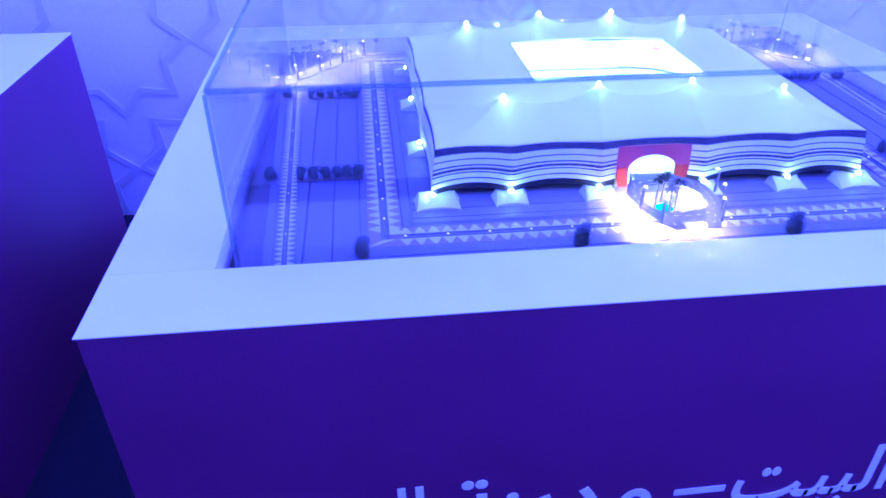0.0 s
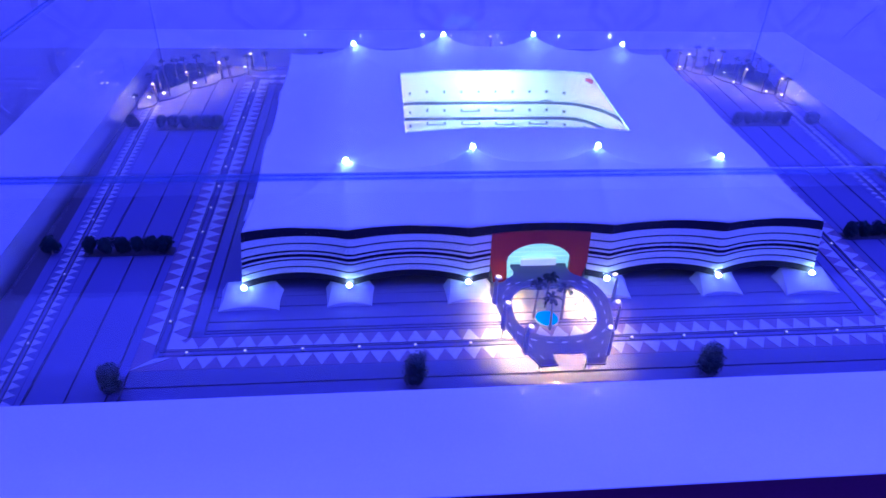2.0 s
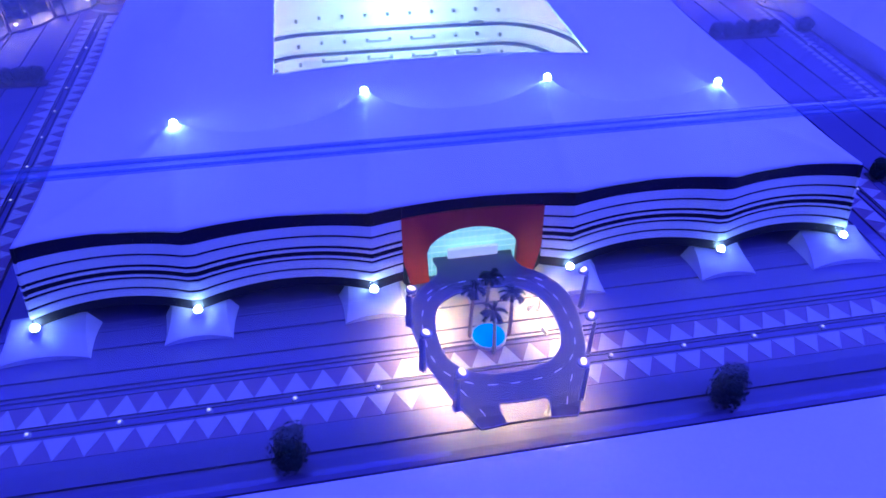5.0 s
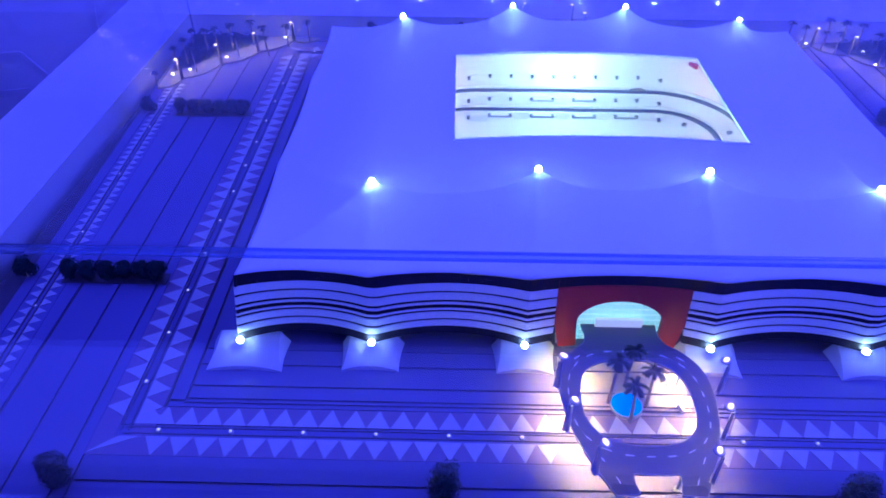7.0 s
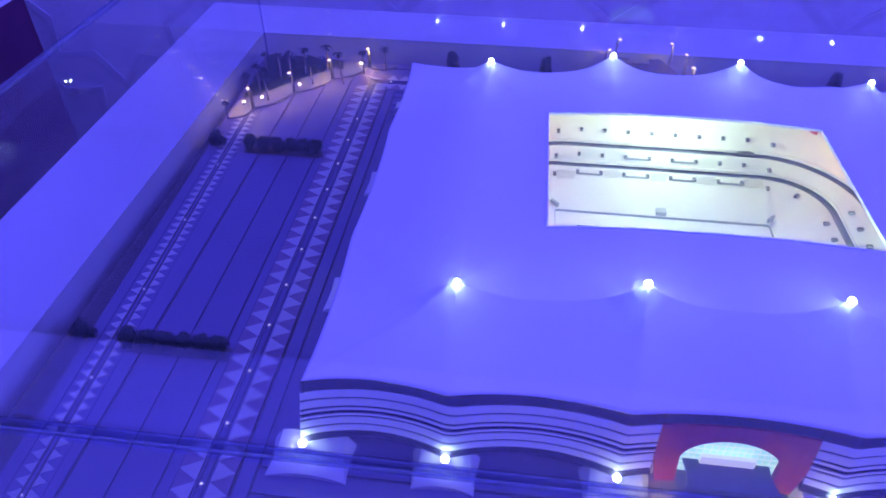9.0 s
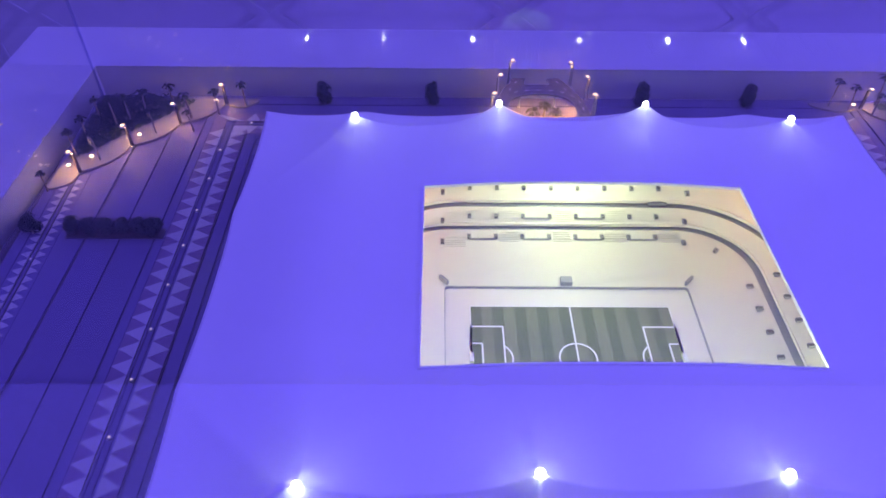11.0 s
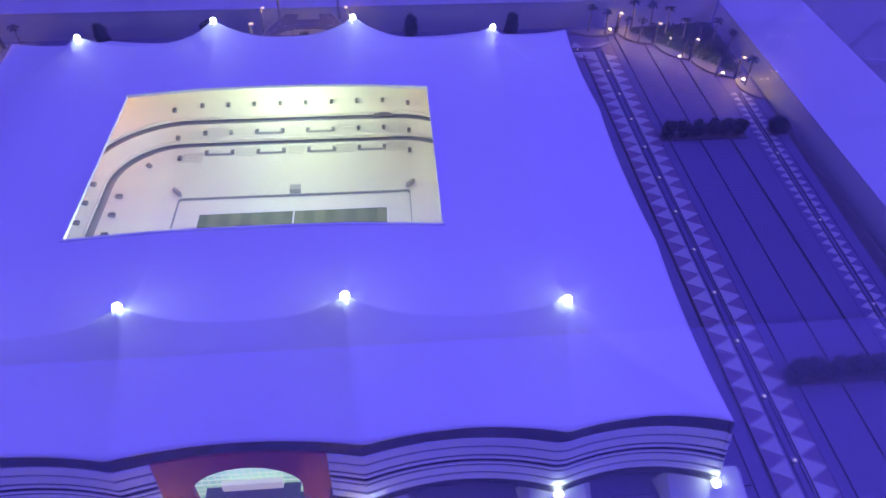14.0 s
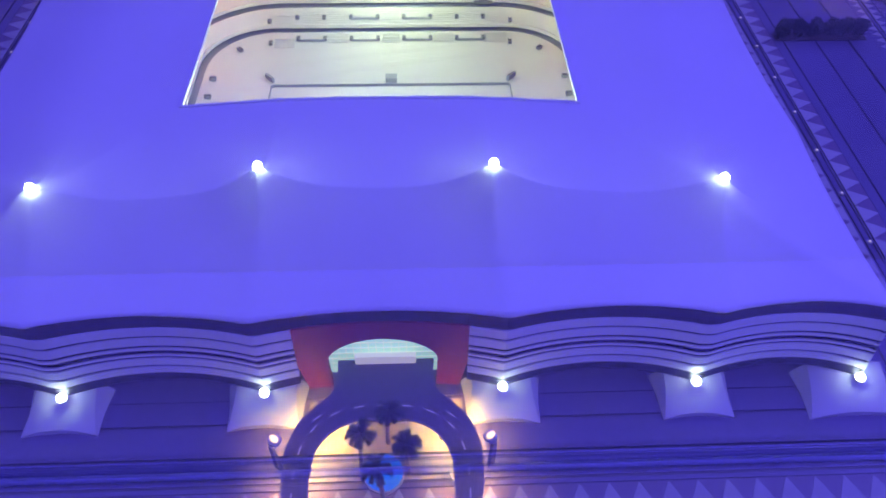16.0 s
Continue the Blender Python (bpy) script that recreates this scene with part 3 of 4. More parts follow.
def facade(parent):
    ztop = 0.122

    def place(side, v, f, out):
        """A point of a side wall: v along it, f down from the eaves, out: how far it stands proud."""
        cusps = CUSP_X if side in "fb" else CUSP_Y
        s = scallop(v, cusps)
        zb = 0.016 + 0.011 * s
        z = ztop + (zb - ztop) * f
        off = 0.012 + 0.012 * s - 0.012 * f - out
        offx = 0.010 + 0.005 * s - 0.010 * f - out
        if side == "f":
            return (v * (1 - 0.018 * (1 - f)), off, z)
        if side == "b":
            return (v * (1 - 0.018 * (1 - f)), 2 * CY - off, z)
        y = CY + (v - CY) * (1 - 0.024 * (1 - f))
        return ((-HX + offx) if side == "l" else (HX - offx), y, z)

    spans = [("f", -HX, -0.0855), ("f", 0.0855, HX), ("b", -HX, -0.0855), ("b", 0.0855, HX), ("l", 0.0, 0.848), ("r", 0.0, 0.848)]
    for side, v0, v1 in spans:
        n = max(12, int((v1 - v0) / 0.012))
        for f0, f1, white in BANDS + ([(0.0, 0.15, 2)] if v0 > 0.05 else []):
            bm = bmesh.new()
            out = 0.0012 if white == 1 else 0.0
            rows = []
            for k in range(n + 1):
                v = v0 + (v1 - v0) * k / n if white < 2 else -0.085 + 0.170 * k / n
                rows.append([bm.verts.new(place(side, v, f, o)) for f, o in ((f0, out), (f1, out), (f1, -0.003), (f0, -0.003))])
            for a, b in zip(rows, rows[1:]):
                for q in range(4):
                    bm.faces.new((a[q], b[q], b[(q + 1) % 4], a[(q + 1) % 4]))
            bm.faces.new(rows[0])
            bm.faces.new(rows[-1][::-1])
            part("white_band" if white == 1 else "black_band", bm, M["white" if white == 1 else "black"], parent)
    # inner walls behind the fabric skirt, near black to stand in for the shade there
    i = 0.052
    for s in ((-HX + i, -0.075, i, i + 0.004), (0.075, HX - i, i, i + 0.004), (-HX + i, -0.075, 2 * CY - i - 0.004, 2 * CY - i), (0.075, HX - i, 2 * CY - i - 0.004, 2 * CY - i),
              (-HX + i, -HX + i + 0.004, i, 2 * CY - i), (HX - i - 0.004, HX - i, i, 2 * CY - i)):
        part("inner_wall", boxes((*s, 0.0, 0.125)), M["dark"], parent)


def front_wall(v, z, out=0.0):
    """How far back the curved front stands at x = v and height z."""
    f = (0.122 - z) / 0.106
    return 0.012 + 0.012 * scallop(v, CUSP_X) - 0.012 * f - out


def portal(parent, flip):
    m = pose(0, 2 * CY, 0, 0, 0, 180) if flip else pose(0, 0, 0)
    zb, zt, zc = 0.012, 0.1065, 0.052

    def outer(a):
        """Where a ray from the arch's centre leaves the red field."""
        c, q = math.cos(a), math.sin(a)
        k = min(0.085 / max(abs(c), 1e-6), (zt - zc) / max(q, 1e-6))
        return (c * k, zc + q * k)

    inner = [(0.0535, zb)] + [(0.0555 * math.cos(math.pi * k / 28), zc + 0.0315 * math.sin(math.pi * k / 28)) for k in range(29)] + [(-0.0535, zb)]
    edge = math.atan2(zt - zc, 0.085)
    outs = [(0.077, zb)]
    for k in range(29):
        a = math.pi * k / 28
        for e in (edge, math.pi - edge):
            if abs(a - e) < math.pi / 56:
                a = e
        outs.append(outer(a))
    outs.append((-0.077, zb))
    bm = bmesh.new()
    fi, fo, bi, bo = [], [], [], []
    for (x, z), (X, Z) in zip(inner, outs):
        fi.append(bm.verts.new((x, front_wall(x, z, 0.002), z)))
        fo.append(bm.verts.new((X, front_wall(X, Z, 0.002), Z)))
        bi.append(bm.verts.new((x, front_wall(x, z, -0.0055), z)))
        bo.append(bm.verts.new((X, front_wall(X, Z, -0.0055), Z)))
    for k in range(len(fi) - 1):
        bm.faces.new((fi[k], fi[k + 1], fo[k + 1], fo[k]))
        bm.faces.new((bi[k], bo[k], bo[k + 1], bi[k + 1]))
        bm.faces.new((fi[k], bi[k], bi[k + 1], fi[k + 1]))
        bm.faces.new((fo[k], fo[k + 1], bo[k + 1], bo[k]))
    for k in (0, -1):
        bm.faces.new((fi[k], fo[k], bo[k], bi[k]))
    p = part("portal", bm, M["red"], parent, "red entrance portal with a round arch", m=m)
    gl = part("glazing", boxes((-0.075, 0.075, 0.031, 0.033, 0.0, 0.112)), M["glow"], p, "lit pale green glazed entrance wall")
    # the bars have emission too, in place of light from behind
    for k in range(-9, 10):
        part("mullion", boxes((k * 0.0078 - 0.0004, k * 0.0078 + 0.0004, 0.0302, 0.0312, 0.0, 0.111)), M["glow_line"], gl)
    for k in range(1, 12):
        part("transom", boxes((-0.074, 0.074, 0.0300, 0.031, k * 0.0095 - 0.0004, k * 0.0095 + 0.0004)), M["glow_line"], gl)
    for q in (-0.077, 0.075):
        part("cheek", boxes((q, q + 0.002, 0.022, 0.031, 0.0, 0.112)), M["white"], p)
    part("soffit", boxes((-0.075, 0.075, 0.026, 0.033, 0.112, 0.114)), M["white"], p)
    # the block's emission stands in for the light falling on it
    part("entrance_counter", boxes((-0.029, 0.033, 0.0175, 0.0225, DECK - 0.012, DECK + 0.003)), M["glow_box"], p, "pale lit entrance block")


def canopy_mesh(w, d, h):
    """A low stretched sail: high at the wall, bowed sides, front corners pulled to the ground."""
    bm = bmesh.new()
    n = 10
    top, low = [], []
    for j in range(n + 1):
        v = j / n
        row, row2 = [], []
        for i in range(n + 1):
            u = 2 * i / n - 1
            half = w / 2 * (0.82 + 0.18 * v - 0.05 * math.sin(math.pi * v))
            y = 0.016 - d * v + 0.004 * (1 - u * u) * v
            z = h * (1 - v) ** 0.9 + 0.0052 * (1 - abs(u) ** 2.5) * (0.3 + 0.7 * v) + 0.002
            row.append(bm.verts.new((u * half, y, z)))
            row2.append(bm.verts.new((u * (half + 0.001 + 0.011 * (1 - v)), y, 0.0)))
        top.append(row)
        low.append(row2)
    for j in range(n):
        for i in range(n):
            bm.faces.new((top[j][i], top[j][i + 1], top[j + 1][i + 1], top[j + 1][i]))
    rim = [(j, 0) for j in range(n)] + [(n, i) for i in range(n)] + [(j, n) for j in range(n, 0, -1)] + [(0, i) for i in range(n, 0, -1)]
    for a, b in zip(rim, rim[1:] + rim[:1]):
        bm.faces.new((top[a[0]][a[1]], top[b[0]][b[1]], low[b[0]][b[1]], low[a[0]][a[1]]))
    return bm


def canopies(parent):
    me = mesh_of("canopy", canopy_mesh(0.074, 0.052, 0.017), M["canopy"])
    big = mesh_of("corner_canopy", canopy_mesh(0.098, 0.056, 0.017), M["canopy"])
    bulb = mesh_of("facade_lamp", ball(bmesh.new(), (0, 0, 0), 0.0045), M["lamp_white"], True)
    foot = mesh_of("lamp_foot", tube(bmesh.new(), [(0, 0, -0.014), (0, 0, -0.003)], [0.004, 0.003], 8), M["pole"])
    dish = mesh_of("lamp_dish", tube(bmesh.new(), [(0, 0, -0.014), (0, 0, -0.0052), (0, 0, -0.0040), (0, 0, -0.0012)], [0.0036, 0.0030, 0.0050, 0.0060], 14), M["rail"])
    spots = []
    for x in CUSP_X:
        s = 1 if abs(x) < 0.45 else 0.974
        spots += [(x * s, 0.0, 0), (x * s, 2 * CY, 180)]
    spots += [(s * HX, y, 90 * s) for s in (-1, 1) for y in CUSP_Y[1:3]]
    for x, y, rot in spots:
        corner = abs(abs(x) - HX * 0.974) < 0.01
        m = pose(x, y, 0, 0, 0, rot)
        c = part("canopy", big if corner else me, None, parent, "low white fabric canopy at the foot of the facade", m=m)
        lx = 0.0
        if corner:
            lx = math.copysign(0.010, x) * (1 if rot == 0 else -1)
        part("facade_lamp", bulb, None, c, "bright white lamp", m=pose(lx, -0.003, 0.021))
        part("lamp_dish", dish, None, c, "small grey dish under the lamp", m=pose(lx, -0.003, 0.021))
    for x, _ in MASTS:
        for y in (CY - 0.298, CY + 0.298):
            l = part("roof_lamp", bulb, None, parent, "bright white roof lamp", m=pose(x, y, roof_height(x, y) - 0.0006))
            part("lamp_foot", foot, None, l, m=pose(0, 0, 0.003))


def ring_points(dx, dy, r, n=12):
    pts = []
    for cx, cy, a0 in ((dx - r, dy - r, 0), (-dx + r, dy - r, 90), (-dx + r, -dy + r, 180), (dx - r, -dy + r, 270)):
        for k in range(n + 1):
            a = radians(a0 + 90 * k / n)
            pts.append((cx + r * math.cos(a), CY + cy + r * math.sin(a)))
    return pts


def loft(profile):
    """Rings (dx, dy, r, z) joined into one skin."""
    bm = bmesh.new()
    rows = [[bm.verts.new((x, y, z)) for x, y in ring_points(dx, dy, r)] for dx, dy, r, z in profile]
    for a, b in zip(rows, rows[1:]):
        n = len(a)
        for k in range(n):
            bm.faces.new((a[k], a[(k + 1) % n], b[(k + 1) % n], b[k]))
    return bm


def stepped(a, b, steps):
    """Profile from ring a to ring b in stair steps."""
    out = []
    for k in range(steps):
        f, g = k / steps, (k + 1) / steps
        p = [x + (y - x) * f for x, y in zip(a, b)]
        q = [x + (y - x) * g for x, y in zip(a, b)]
        out += [tuple(p), (p[0], p[1], p[2], q[3]), tuple(q)]
    return out


PITCH_Z = -0.018
TIERS = [((0.190, 0.136, 0.006, -0.014), (0.283, 0.231, 0.10, 0.019), 56),
         ((0.290, 0.232, 0.105, 0.031), (0.318, 0.248, 0.15, 0.053), 24),
         ((0.322, 0.250, 0.155, 0.065), (0.375, 0.300, 0.18, 0.126), 44)]


def stands(parent):
    for k, (a, b, n) in enumerate(TIERS):
        part("seating_tier", loft(stepped(a, b, n)), M["stand"], parent, "pale stepped seating tier")
        if k:
            # overhanging front wall of the tier; the gap under it is grey to deepen its shade
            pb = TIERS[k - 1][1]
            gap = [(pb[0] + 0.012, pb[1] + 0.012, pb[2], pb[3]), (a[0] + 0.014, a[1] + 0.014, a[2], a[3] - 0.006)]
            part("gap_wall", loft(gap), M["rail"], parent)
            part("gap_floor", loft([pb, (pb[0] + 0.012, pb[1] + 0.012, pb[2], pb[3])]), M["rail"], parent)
            part("tier_front", loft([(a[0] + 0.014, a[1] + 0.014, a[2], a[3] - 0.006), (a[0], a[1], a[2], a[3] - 0.005), (a[0] - 0.001, a[1] - 0.001, a[2], a[3] + 0.0015), (a[0] + 0.001, a[1] + 0.001, a[2], a[3] + 0.0015), a]), M["stand"], parent)
    part("red_panel", boxes((-0.010, 0.010, -0.002, 0.002, -0.004, 0.006)), M["red"], parent, "small red panel in the upper stand", m=pose(0.258, CY + 0.266, 0.106, 0, 0, -40))
    part("loose_panel", boxes((-0.016, 0.014, -0.0015, 0.002, -0.003, 0.0015), (-0.008, 0.007, -0.0015, 0.002, 0.0012, 0.0032)), M["void"], parent, "dark bent panel on the upper tier front", m=pose(0.151, CY + 0.2475, 0.062, 0, 0, -3))
    a = TIERS[0][0]
    part("pitch_wall", loft([(a[0] - 0.0012, a[1] - 0.0012, a[2], PITCH_Z), (a[0] - 0.0012, a[1] - 0.0012, a[2], a[3] + 0.0005), (a[0], a[1], a[2], a[3] + 0.0005), a]), M["rail"], parent, "low grey wall round the pitch")
    # dark access stairs with rails near the tops of the tiers
    # solid blocks, their dark grey standing for shade inside the stair openings
    hole = mesh_of("access_stair", boxes((-0.0022, 0.0022, -0.005, 0.0035, -0.002, 0.0022)), M["void"])
    stair = mesh_of("stair_wall", boxes((-0.0030, -0.0023, -0.006, 0.004, -0.002, 0.0032), (0.0023, 0.0030, -0.006, 0.004, -0.002, 0.0032)), M["rail"])
    rail = mesh_of("stair_rail", boxes((-0.0215, 0.0215, -0.0069, -0.0064, -0.002, 0.0022)), M["rail"])
    rows = {}
    for k, slope, reach in ((0, 0.35, 0.0075), (1, 1.37, 0.0046)):
        for narrow in (False, True):
            w = 0.0135 if narrow else 0.0165
            bars = []
            for i in range(6):
                y = -reach + 2 * reach * i / 5
                bars.append((-w, w, y - reach * 0.09, y + reach * 0.09, y * slope - 0.001, y * slope + 0.0009))
            rows[k, narrow] = mesh_of("seat_rows", boxes(*bars), M["stand"])
    for k, (a, b, n) in enumerate(TIERS):
        f = (0.86, 0.42, 0.24)[k]
        dx, dy, z = (a[i] + (b[i] - a[i]) * f for i in (0, 1, 3))
        spots = []
        for q in (-5, -4, -3, -2, -1, 1, 2, 3, 4, 5):
            x = math.copysign(0.0212 + 0.043 * (abs(q) - 1), q)
            drop = 0.012 * max(0, abs(q) - 4)
            spots.append((x, CY + dy - drop, 0, q))
        for s in (-1, 1):
            for q, yy in enumerate((-0.11, -0.066, -0.022, 0.022, 0.066, 0.11)):
                spots.append((s * dx, CY + yy, -90 * s, 0))
            spots.append((s * (dx - 0.030), CY + dy - 0.030, -45 * s, 0))
        for x, y, rot, q in spots:
            v = part("access_stair", hole, None, parent, "dark access stair", m=pose(x, y, z + 0.002, 0, 0, rot))
            part("stair_wall", stair, None, v)
            if k < 2 and q in (-5, -3, 2, 4, -4, 3, -1) and not (k == 0 and q in (-4, 3)):
                part("seat_rows", rows[k, q == -1], None, parent, "block of ridged seat rows", m=pose(x + (0.0212 if q == -1 else 0.0215), y, z + 0.0018))
            if k < 2 and (q in (-2, 1) or (k == 0 and q in (-4, 3))):
                part("stair_rail", rail, None, v, m=pose(0.0215, 0, 0))


def pitch(parent):
    lx, ly = 0.1515, 0.098
    part("pitch_surround", boxes((-0.189, 0.189, CY - 0.135, CY + 0.135, PITCH_Z - 0.004, PITCH_Z)), M["stand"], parent)
    n = 18
    w = 2 * lx / n
    meshes = [mesh_of("grass_stripe", boxes((0, w, -ly, ly, 0, 0.0008)), M[k]) for k in ("grass_a", "grass_b")]
    for k in range(n):
        part("grass_stripe", meshes[k % 2], None, parent, m=pose(-lx + k * w, CY, PITCH_Z))
    lines = []
    t = 0.0013

    def rect(x0, x1, y0, y1):
        lines.extend([(x0, x1, y0 - t, y0 + t), (x0, x1, y1 - t, y1 + t), (x0 - t, x0 + t, y0, y1), (x1 - t, x1 + t, y0, y1)])

    rect(-lx, lx, -ly, ly)
    lines.append((-t, t, -ly, ly))
    for s in (-1, 1):
        for d, h in ((0.0475, 0.058), (0.016, 0.0265)):
            x0, x1 = sorted((s * lx, s * (lx - d)))
            rect(x0, x1, -h, h)
    z = PITCH_Z + 0.0008
    for x0, x1, y0, y1 in lines:
        part("pitch_line", boxes((x0, x1, CY + y0, CY + y1, z, z + 0.0005)), M["line"], parent)

    def arc(cx, r, a0, a1, n=40):
        bm = bmesh.new()
        rows = []
        for k in range(n + 1):
            a = radians(a0 + (a1 - a0) * k / n)
            rows.append([bm.verts.new((cx + q * math.cos(a), CY + q * math.sin(a), z + 0.0006)) for q in (r - t, r + t)])
        for a, b in zip(rows, rows[1:]):
            bm.faces.new((a[0], a[1], b[1], b[0]))
        part("pitch_line", bm, M["line"], parent)

    arc(0, 0.0265, 0, 360)
    arc(-lx + 0.032, 0.0265, -53, 53)
    arc(lx - 0.032, 0.0265, 127, 233)
    part("players_tunnel", boxes((-0.009, 0.009, CY + 0.137, CY + 0.150, PITCH_Z, PITCH_Z + 0.013)), M["rail"], parent, "grey tunnel mouth")
    for s in (-1, 1):
        part("goal_box", boxes((s * lx - 0.003, s * lx + 0.003, CY - 0.008, CY + 0.008, PITCH_Z, PITCH_Z + 0.005)), M["line"], parent)
        part("corner_stair", boxes((-0.0020, 0.0020, -0.009, 0.009, -0.004, 0.005)), M["rail"], parent, m=pose(s * 0.191, CY + 0.142, -0.006, 0, 0, -45 * s))


def stadium():
    s = thing("stadium_model", (0, 0, 0), "model of a tent-shaped stadium with white roof and striped walls", "stadium model")
    roof(s)
    facade(s)
    portal(s, False)
    portal(s, True)
    canopies(s)
    stands(s)
    pitch(s)
    return s


# ---- forecourts ----
DECK = 0.047                    # top of the raised drive
HALF_DRIVE = [(0.049, 0.0225), (0.048, 0.012), (0.047, 0.000), (0.051, -0.020), (0.068, -0.034), (0.084, -0.054), (0.092, -0.080), (0.091, -0.112), (0.083, -0.158),
              (0.062, -0.208), (0.047, -0.2355), (0.0215, -0.2335), (0.0270, -0.2085), (0.012, -0.2100)]


def smooth_line(pts):
    """Rounds a closed outline by corner cutting, but for the square ends of the drive."""
    for _ in range(2):
        out = []
        n = len(pts)
        for k, b in enumerate(pts):
            a, c = pts[k - 1], pts[(k + 1) % n]
            if b[1] < -0.230 or b[1] > 0.02:
                out.append(b)
            else:
                out += [(b[0] * 0.78 + a[0] * 0.22, b[1] * 0.78 + a[1] * 0.22), (b[0] * 0.78 + c[0] * 0.22, b[1] * 0.78 + c[1] * 0.22)]
        pts = out
    return pts


def road_inner(k, n, grow=0.0):
    """The rounded opening in the middle of the drive."""
    a = math.tau * k / n
    c, s = math.cos(a), math.sin(a)
    r = (abs(c) ** 2.6 + abs(s) ** 2.6) ** (-1 / 2.6)
    return (0.0005 + (0.0660 + grow) * r * c, -0.1115 + (0.0635 + grow) * r * s)


def deck_z(y):
    """The drive falls a little towards the portal."""
    return DECK - 0.010 * min(1.0, max(0.0, (y + 0.030) / 0.046))


def forecourt(m):
    r = thing("ring_road", (0, 0, 0), "raised grey ring drive on short legs before the portal", "road", "ring drives")
    r.matrix_basis = m
    outer = smooth_line([(x + 0.002, y) for x, y in HALF_DRIVE] + [(0.002 - x, y) for x, y in reversed(HALF_DRIVE)])
    inner = [road_inner(k, 64) for k in range(64)]
    bm = bmesh.new()
    loops = {}
    for z in (0.0, -0.0034):
        edges = []
        for name, ring in (("outer", outer), ("inner", inner)):
            vs = [bm.verts.new((x, y, deck_z(y) + z)) for x, y in ring]
            loops[name, z] = vs
            edges += [bm.edges.new((a, b)) for a, b in zip(vs, vs[1:] + vs[:1])]
        bmesh.ops.triangle_fill(bm, use_beauty=True, edges=edges)
    for name in ("outer", "inner"):
        hi, lo = loops[name, 0.0], loops[name, -0.0034]
        n = len(hi)
        for k in range(n):
            bm.faces.new((hi[k], hi[(k + 1) % n], lo[(k + 1) % n], lo[k]))
    part("roadway", bm, M["asphalt"], r, "grey roadway slab")
    # dark edge line round the slab
    for name, ring in (("outer_kerb", outer), ("inner_kerb", inner)):
        bm = bmesh.new()
        pts = [(x, y, deck_z(y) - 0.0008) for x, y in ring]
        tube(bm, pts + pts[:1], [0.0009] * (len(pts) + 1), 5, cap=False)
        part(name, bm, M["pole"], r, "thin dark kerb")
    dash = mesh_of("lane_dash", boxes((-0.0046, 0.0046, -0.00045, 0.00045, 0, 0.0004)), M["line"])
    for k in range(22):
        x, y = road_inner(k + 0.5, 22, 0.0135)
        x2, y2 = road_inner(k + 0.6, 22, 0.0135)
        part("lane_dash", dash, None, r, m=pose(x, y, DECK, 0, 0, math.degrees(math.atan2(y2 - y, x2 - x))))
    for sx in (-1, 1):
        for x, y, a in ((0.055, -0.192, 62), (0.042, -0.218, 68), (0.064, -0.046, -38)):
            part("lane_dash", dash, None, r, m=pose(sx * x + 0.002, y, DECK, 0, 0, sx * a))
        for x, y in ((0.036, -0.198), (0.080, -0.120), (0.070, -0.050)):
            g = tube(bmesh.new(), [(0, 0, 0.0006), (0, 0, 0.002), (0, 0, 0.0035), (0, 0, DECK - 0.0034)], [0.0046, 0.0042, 0.0015, 0.0013], 10)
            part("leg", g, M["rail"], r, "slim grey leg with a round foot", m=pose(sx * x, y, 0))
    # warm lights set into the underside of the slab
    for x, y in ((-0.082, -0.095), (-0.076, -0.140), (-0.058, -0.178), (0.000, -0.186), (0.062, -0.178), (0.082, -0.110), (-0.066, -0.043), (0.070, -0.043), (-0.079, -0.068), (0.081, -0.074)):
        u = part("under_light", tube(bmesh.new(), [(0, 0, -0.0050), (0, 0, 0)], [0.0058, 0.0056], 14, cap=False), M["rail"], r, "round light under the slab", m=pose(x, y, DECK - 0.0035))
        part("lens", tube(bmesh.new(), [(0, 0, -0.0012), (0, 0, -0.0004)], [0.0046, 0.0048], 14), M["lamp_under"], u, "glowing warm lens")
    # pale sheets on the ground below the drive, lamp light put into their colour
    for y0, y1 in ((-0.0270, -0.0045), (-0.0630, -0.0295), (-0.0840, -0.0655), (-0.0900, -0.0865)):
        part("island_paving", boxes((-0.078, 0.080, y0, y1, 0.0002, 0.0009)), M["paving"], r, "ground below the drive, lamp light put into its pale colour")
    # fountain
    f = thing("fountain", (0, 0, 0), "small round blue fountain basin under palms", "fountain", "fountains")
    f.matrix_basis = m @ pose(0.000, -0.084, 0.0009)
    bm = bmesh.new()
    n = 32
    prof = [(0.0203, 0.0), (0.0203, 0.0040), (0.0188, 0.0040), (0.0188, 0.002)]
    rows = [[bm.verts.new((q * math.cos(k * math.tau / n), q * math.sin(k * math.tau / n), z)) for k in range(n)] for q, z in prof]
    for a, b in zip(rows, rows[1:]):
        for k in range(n):
            bm.faces.new((a[k], a[(k + 1) % n], b[(k + 1) % n], b[k]))
    part("basin_rim", bm, M["tile_white"], f, "pale basin rim")
    # water brightened by its own blue emission, no lamp in the basin
    part("water", tube(bmesh.new(), [(0, 0, 0.0005), (0, 0, 0.0032)], [0.0188, 0.0188], n), M["water"], f, "bright blue water")
    # small pale posts on the island
    for x, y, a in ((0.060, -0.047, 40), (0.066, -0.088, -75)):
        b = thing("kerb_block", (0, 0, 0), "small pale block on the paving below the drive", "block", "kerb blocks")
        b.matrix_basis = m @ pose(x, y, 0.0009, 0, 0, a)
        part("block_body", boxes((-0.005, 0.005, -0.002, 0.002, 0, 0.006)), M["tile_white"], b)
